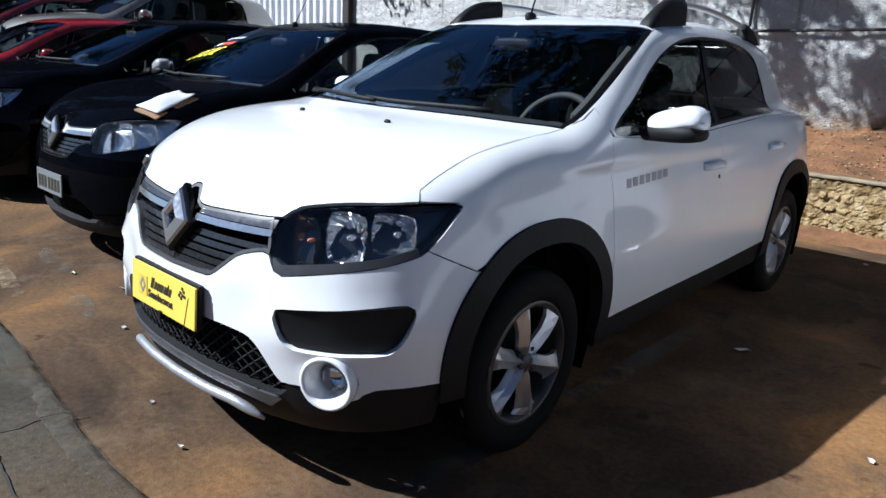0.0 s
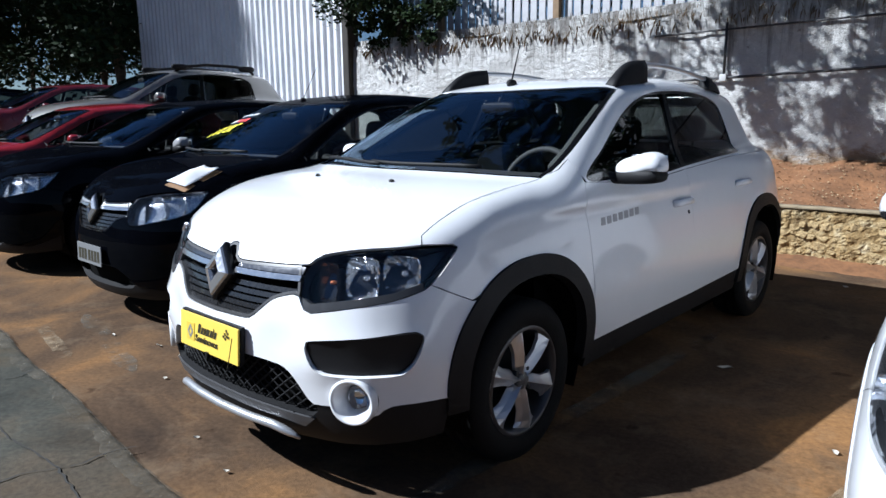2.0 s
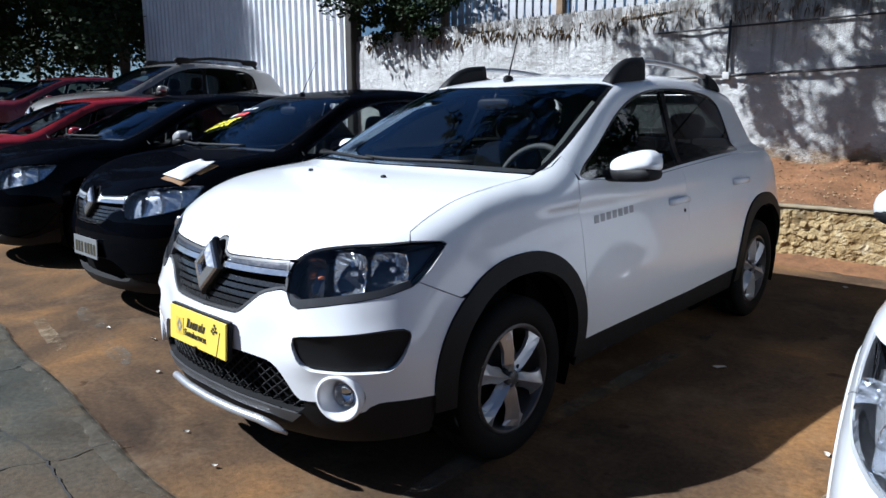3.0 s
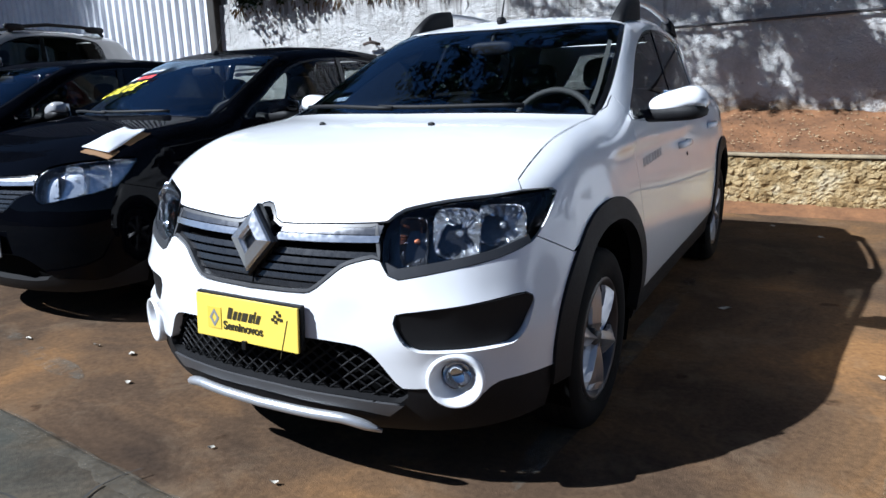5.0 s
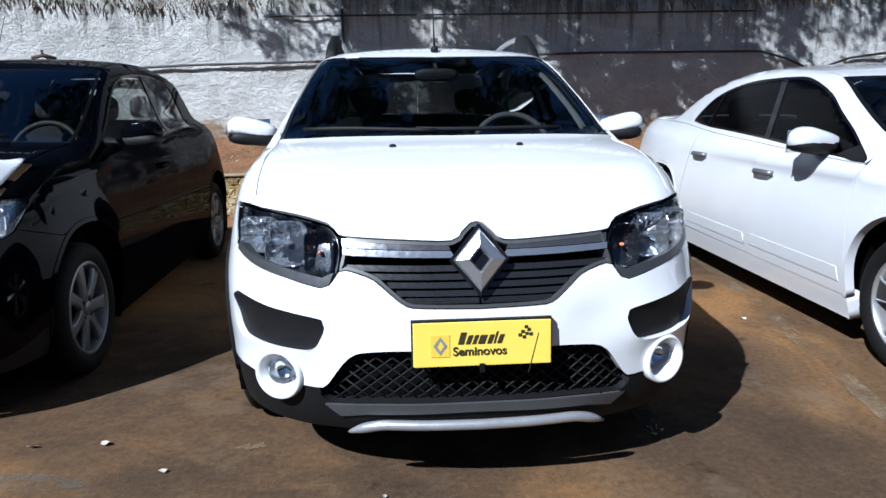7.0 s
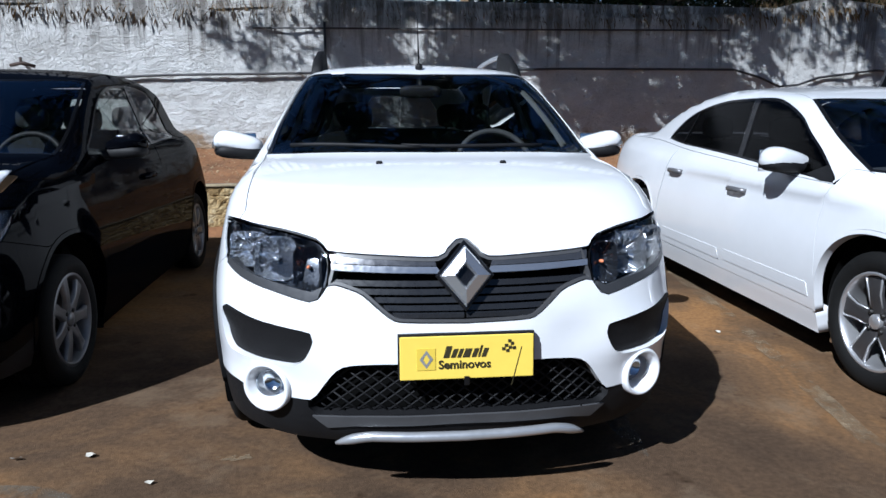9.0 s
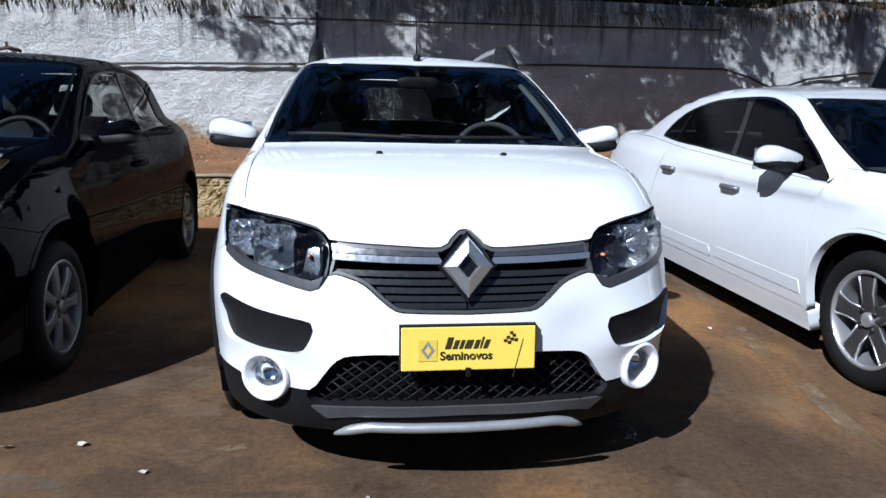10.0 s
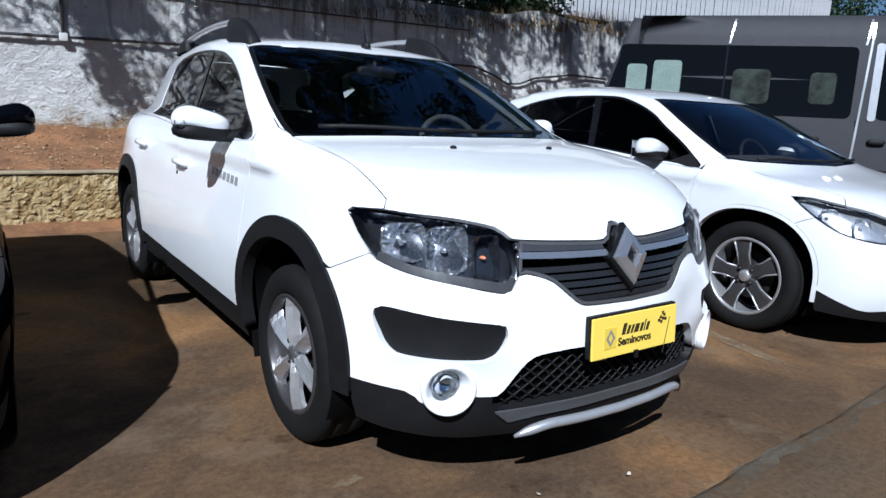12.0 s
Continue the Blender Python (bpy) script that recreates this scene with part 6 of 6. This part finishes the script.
# crown that leans out over the wall and shades it
shade = []
for i in range(900):
    wx, wz = rng.uniform(-2.0, 8.6), rng.uniform(.9, 3.2)
    dense_ = noise.noise(Vector((wx * 1.5, wz * 1.7, 11))) + .6 * noise.noise(Vector((wx * .7, wz * .8, 4)))
    dense_ += (-.42 if wz < 1.9 else -.05) if wx < -.8 else (.22 if wz > 1.85 else -.12) if wx < .3 else .40 if wx < 1.3 else .58 if wx < 5.1 else 0
    if dense_ + (.35 if wz > 2.1 and wx > .9 else 0) < 0:
        continue
    if rng.random() > ((.6 if wz > 1.85 and wx > -.9 else .4) if wx < .3 else .78 if wx < 5.1 else .27):
        continue
    k = rng.uniform(2.3, 4.2)
    shade.append(((wx - .79 * k, 4.81 - .80 * k, wz + k), rng.uniform(.14, .30)))
make_tree("leafy tree standing behind the wall and leaning over it", [(1.6, 7.4, 2.5), (1.5, 7.0, 4.2), (1.2, 6.0, 6.0), (.8, 4.8, 7.2)],
          [[(1.4, 6.6, 4.9), (2.6, 4.6, 5.4), (3.6, 3.2, 5.2)], [(1.3, 6.3, 5.4), (-.2, 4.0, 5.2), (-1.6, 2.7, 4.6)], [(1.2, 6.0, 6.0), (1.0, 4.0, 5.8), (.6, 2.4, 5.4)], [(1.5, 7.0, 4.2), (4.6, 5.0, 5.0), (5.8, 3.4, 5.0)]], shade, .085, 95, 3)
hang = [((-6.9 + rng.uniform(-.5, 1.1), 4.6 + rng.uniform(-.5, .5), 3.35 + rng.uniform(-.35, 1.2)), rng.uniform(.16, .34)) for i in range(60)] + [((rng.uniform(-7.0, -4.6), 4.72 + rng.uniform(-.2, .3), 2.72 + rng.uniform(-.2, .3)), rng.uniform(.08, .18)) for i in range(26)]
make_tree("leafy bush hanging over the corner of the sheeting", [(-6.7, 5.6, 2.4), (-6.8, 5.3, 3.4), (-6.7, 4.9, 4.2)], [[(-6.8, 5.3, 3.4), (-6.4, 4.8, 3.7), (-6.1, 4.5, 3.5)]], hang, .075, 130, 5)
top_right = [((x_, 6.6 + rng.uniform(-.6, 1.2), 3.0 + rng.uniform(-.3, 1.9 + .06 * x_)), rng.uniform(.3, .6)) for x_ in [rng.uniform(4.2, 22) for i in range(330)]] + [((rng.uniform(9, 23), rng.uniform(7.6, 9.5), rng.uniform(3.8, 7.2)), rng.uniform(.5, .9)) for i in range(170)]
top_right += [((rng.uniform(-6.5, 9), rng.uniform(6.0, 6.9), rng.uniform(2.7, 4.3)), rng.uniform(.35, .55)) for i in range(150)]
scrub = [((rng.uniform(1.2, 6.4), rng.uniform(5.0, 5.4), rng.uniform(2.6, 3.3)), rng.uniform(.18, .32)) for i in range(110)]
make_tree("dark scrubby bush along the top of the wall", [(3.6, 5.25, 2.4), (3.65, 5.2, 2.8), (3.6, 5.2, 3.2)], [[(3.6, 5.2, 2.7), (4.6, 5.2, 2.9)], [(3.6, 5.2, 2.7), (2.4, 5.2, 2.9)]], scrub, .07, 110, 31)
make_tree("low leafy hedge tree behind the end of the wall", [(8.0, 7.4, 2.6), (8.0, 7.2, 3.2), (7.9, 7.0, 3.8)], [[(8.0, 7.2, 3.2), (6.4, 6.8, 3.4), (5.0, 6.6, 3.3)]], top_right, .09, 130, 6)
# tree at (-20.5, -3.5) stands unseen, added to shade the far end
for x, y, h, sd in ((-17.5, 5.2, 7.5, 8), (-21.5, 3.0, 8.0, 9), (-20, 9, 9.5, 12), (-20.5, -3.5, 8, 14), (-27, 6, 10, 17), (-23, 7, 9, 19)):
    r2 = random.Random(sd)
    cl = [((x + r2.gauss(0, 1.5), y + r2.gauss(0, 1.5), h * r2.uniform(.34, 1.0)), r2.uniform(.5, .95)) for i in range(95)]
    make_tree("tall dark leafy tree at the far end of the lot", [(x, y, 0), (x + .1, y, h * .35), (x - .1, y + .1, h * .8)], [[(x, y, h * .35), (x + 1.2, y - .6, h * .6)], [(x, y, h * .3), (x - 1.3, y + .4, h * .62)]], cl, .16, 190, sd)

# clumps set along the sun's path: an unseen, added tree that shades the sheeting
cover = []
for i in range(170):
    k, wx, wz = rng.uniform(5, 8), rng.uniform(-15.2, -10.9), rng.uniform(1, 6.2)
    cover.append(((wx - .79 * k, 4.88 - .80 * k, wz + k), rng.uniform(.45, .75)))
make_tree("unseen leafy tree added to shade the west part of the sheet wall", [(-18.6, -.8, .4), (-18.4, -.7, 4.5), (-17.8, -.4, 9.5)], [[(-18.5, -.8, 4), (-17, .4, 8)], [(-18.5, -.8, 4), (-19.6, -1.5, 9)]], cover, .15, 160, 23)

# far and rear walls that close the place
FARWALL = mat("grey_far_wall", (.13, .13, .14), .9, vary=.2, scale=.6)
for nm, (x0, x1, y0, y1, h) in (("wall_west", (-23.2, -23, -12, 14, 1.95)), ("wall_south", (-23, 23, -13.2, -13, 2.6)), ("wall_east", (23, 23.2, -13, 14, 2.8))):
    bm = bmesh.new()
    box(bm, x0, x1, y0, y1, 0, h)
    tagged(new(nm, mesh_of(nm, bm, FARWALL, False)), "plain grey boundary wall of the lot", "wall", kind="structure")


# ---- the van ----
def make_van():
    van = thing("van", "dark grey passenger van with long dark side windows", "van", (4.8, 2.46, 0), -55.7)
    L, W, H = 5.3, 1.95, 2.44
    prof = [(.02, .32), (0, .55), (.0, 1.05), (.015, 1.25), (.04, 1.7), (.085, 2.15), (.13, 2.32), (.26, 2.41), (.6, H), (W / 2, H + .01)]
    full = prof + [(W - a, b) for a, b in reversed(prof[:-1])]
    bm = bmesh.new()
    rows = []
    for s, cut in ((-.13, 1.0), (-.06, 1.6), (.02, 1.0), (.10, 0), (.3, 0), (1.31, 0), (2.66, 0), (4.2, 0), (5.1, 0), (5.3, 1.0)):
        row = []
        for a, b in full:
            lean = (.33 * max(0, (b - 1.25) / 1.15)) if s < .25 else 0
            inset = .03 * cut
            row.append(bm.verts.new((s + lean * (1 if s < .12 else .4), a + (inset if a < W / 2 else -inset), b - inset * .6 * (b > 2))))
        rows.append(row)
    for p, q in zip(rows, rows[1:]):
        for j in range(len(full) - 1):
            bm.faces.new((p[j], q[j], q[j + 1], p[j + 1]))
    bm.faces.new(rows[0]), bm.faces.new(rows[-1][::-1])
    bmesh.ops.recalc_face_normals(bm, faces=bm.faces[:])
    part("body", bm, GREY, van)

    def side(b):
        return float(np.interp(b, [q[1] for q in prof], [q[0] for q in prof]))

    def sheet(nm, pts, ml, out, thick=.02, parent=van, label="", smooth=False):
        bm = bmesh.new()
        f = [bm.verts.new((s, side(b) - out, b)) for s, b in pts]
        g = [bm.verts.new((s, side(b) - out + thick, b)) for s, b in pts]
        bm.faces.new(f)
        for i in range(len(f)):
            j = (i + 1) % len(f)
            bm.faces.new((f[i], g[i], g[j], f[j]))
        bmesh.ops.recalc_face_normals(bm, faces=bm.faces[:])
        return part(nm, bm, ml, parent, label, smooth)

    def strip(nm, at, zs_):
        bm = bmesh.new()
        rows = [[bm.verts.new((at(b) + d, side(b) - .006, b)) for d in (0, .022)] + [bm.verts.new((at(b) + .022, side(b) + .01, b)), bm.verts.new((at(b), side(b) + .01, b))] for b in zs_]
        for p, q in zip(rows, rows[1:]):
            for j in range(4):
                bm.faces.new((p[j], p[(j + 1) % 4], q[(j + 1) % 4], q[j]))
        bmesh.ops.recalc_face_normals(bm, faces=bm.faces[:])
        part(nm, bm, SATIN, van, smooth=False)

    def rr(s0, s1, b0, b1, r=.06):
        out = []
        for cx, cz, a0 in ((s1 - r, b0 + r, -90), (s1 - r, b1 - r, 0), (s0 + r, b1 - r, 90), (s0 + r, b0 + r, 180)):
            out += [(cx + r * math.cos(radians(a0 + k * 30)), cz + r * math.sin(radians(a0 + k * 30))) for k in range(4)]
        mid = (b0 + b1) / 2
        return out
    DARKGLASS = mat("dark_van_glass", (.003, .0035, .004), .06, spec=.16)
    sheet("side_window", rr(.10, 2.62, 1.30, 2.06), DARKGLASS, .008, label="long dark side window")
    sheet("window_divider", [(1.285, 1.31), (1.305, 1.31), (1.305, 2.05), (1.285, 2.05)], GLOSSBLACK, .011)
    sheet("side_window", rr(2.86, 3.9, 1.30, 2.07), DARKGLASS, .008, label="dark side window")
    sheet("window_frame", rr(2.78, 2.86, 1.28, 2.1, .03), SATIN, .011)
    # brightness showing in the dark window, painted as pale green panes
    PANE = mat("painted_pale_view", (.16, .21, .185), .25, coat=.4, vary=.15)
    sheet("sliding_pane", rr(.20, .43, 1.42, 1.83, .04), PANE, .012, label="pale pane painting the brightness that shows in the window")
    sheet("sliding_pane", rr(.50, .82, 1.42, 1.88, .04), PANE, .012, label="pale pane painting the brightness that shows in the window")
    # trees showing in the glass, painted as mottled dark colour
    MOTTLED = mat("painted_tree_reflection", (.020, .026, .022), .4, spec=.15, vary=.9, scale=9)
    sheet("sliding_pane", rr(1.38, 1.78, 1.42, 1.80, .06), MOTTLED, .012, label="mottled pane painting the trees that show in the glass")
    sheet("sliding_pane", rr(2.18, 2.44, 1.44, 1.78, .05), MOTTLED, .012, label="mottled pane painting the trees that show in the glass")
    for s in (1.31, 2.68):
        sheet("door_seam", [(s - .008, .5), (s + .008, .5), (s + .008, 1.28), (s - .008, 1.28)], DARK, .003)
        strip("door_edge", lambda b: s - .012 + .04 * (b - 2.08) / .28, (2.08, 2.15, 2.2, 2.25, 2.32, 2.36))
    strip("rail_strip", lambda b: 2.66 + .07 * (b - .6) / 1.7, (.6, 1.05, 1.25, 1.7, 2.15, 2.25, 2.32))
    for s in (2.26, 2.9):
        bm = bmesh.new()
        blob(bm, scaled(s, -.02, 1.06, .09, .025, .03), 3, 14, 8)
        part("door_handle", bm, PLASTIC, van)
    sheet("rub_strip", [(.0, .62), (5.2, .62), (5.2, .76), (.0, .76)], PLASTIC, .02, .03)
    sheet("end_glass", [(-.08, 1.3), (.02, 1.3), (.22, 2.0), (.12, 2.0)], DARKGLASS, .004)
    for s in (.75, 4.4):
        make_wheel(van, s, .12, .335, .335, -1, DULLALLOY, 5, .6, "plain").matrix_basis = pose(s, .06, .335, 0, 0, -90)
        bm = bmesh.new()
        lathe(bm, [(.40, -.02), (.42, -.03), (.44, .0)], 30, "Y")
        bmesh.ops.translate(bm, vec=(s, 0.01, .36), verts=bm.verts[:])
        part("arch_lip", bm, PLASTIC, van)
    return van


make_van()

# ---- paper, card and price writing on the black hatchback ----
def bonnet_sheet(corners, rise, bulge, thick, flutter=0.0, n=10):
    """A sheet spanned between four spots on the black bonnet, bowed up in the middle."""
    q = np.array(corners)
    p = on_top(COUPE, q[:, 0], q[:, 1]) * np.array([.95, .95, .99]) + np.array([-2.42, .39, rise])
    bm = bmesh.new()
    grid = []
    for i in range(n + 1):
        row = []
        for j in range(n + 1):
            u, v = i / n, j / n
            c = (1 - u) * (1 - v) * p[0] + (1 - u) * v * p[1] + u * v * p[2] + u * (1 - v) * p[3]
            up = bulge * math.sin(math.pi * u) * math.sin(math.pi * v) + flutter * math.sin(5 * u + 3 * v) * v
            row.append([bm.verts.new((c[0], c[1] - .4 * d, c[2] + up - d)) for d in (0, thick)])
        grid.append(row)
    for i in range(n):
        for j in range(n):
            for k in (0, 1):
                f = [grid[i][j][k], grid[i + 1][j][k], grid[i + 1][j + 1][k], grid[i][j + 1][k]]
                bm.faces.new(f if k else f[::-1])
    rim = [(i, 0) for i in range(n)] + [(n, j) for j in range(n)] + [(i, n) for i in range(n, 0, -1)] + [(0, j) for j in range(n, 0, -1)]
    for (i, j), (k, m) in zip(rim, rim[1:] + rim[:1]):
        bm.faces.new((grid[i][j][0], grid[k][m][0], grid[k][m][1], grid[i][j][1]))
    bmesh.ops.recalc_face_normals(bm, faces=bm.faces[:])
    return bm


tagged(new("clipboard", mesh_of("clipboard", bonnet_sheet([(.555, -1.735), (.600, -1.485), (.728, -1.42), (.700, -1.675)], .012, .022, .006), CARD, False)), "brown board lying on the black bonnet", "clipboard")
tagged(new("paper_sheet", mesh_of("paper_sheet", bonnet_sheet([(.545, -1.72), (.575, -1.46), (.712, -1.43), (.690, -1.665)], .022, .034, .0012, .008), PAPER)), "white paper sheet bowing up on a board on the black bonnet", "paper")


def screen_patch(x, y, w, h, ml, nm, lean=0.0):
    c = COUPE
    q = [(x, y), (x + w, y), (x + w + lean, y + h), (x + lean, y + h)]
    p = on_top(c, np.array([a for a, b in q]), np.array([b for a, b in q])) + np.array([0, -.004, .008])
    bm = bmesh.new()
    f = bm.faces.new([bm.verts.new(v) for v in p])
    ob = part(nm, bm, ml, bpy.data.objects["hatchback"], smooth=False)
    return ob


for k in range(5):
    x, y = -.50 + k * .062, -.84 + .012 * k
    screen_patch(x, y, .016, .13, SIGNYELLOW, "price_bar", .02)
    screen_patch(x + .018, y, .030, .02, SIGNYELLOW, "price_bar")
    screen_patch(x + .032, y + .11, .028, .02, SIGNYELLOW, "price_bar")
    if k % 2:
        screen_patch(x + .040, y + .02, .014, .09, SIGNYELLOW, "price_bar", .016)
for k in range(3):
    screen_patch(-.44 + k * .085, -.63, .06, .05, SIGNRED if k else PAPER, "price_patch", .02)
for k in range(3):
    screen_patch(-.42 + k * .08, -.53, .055, .035, PAPER, "price_patch", .02)
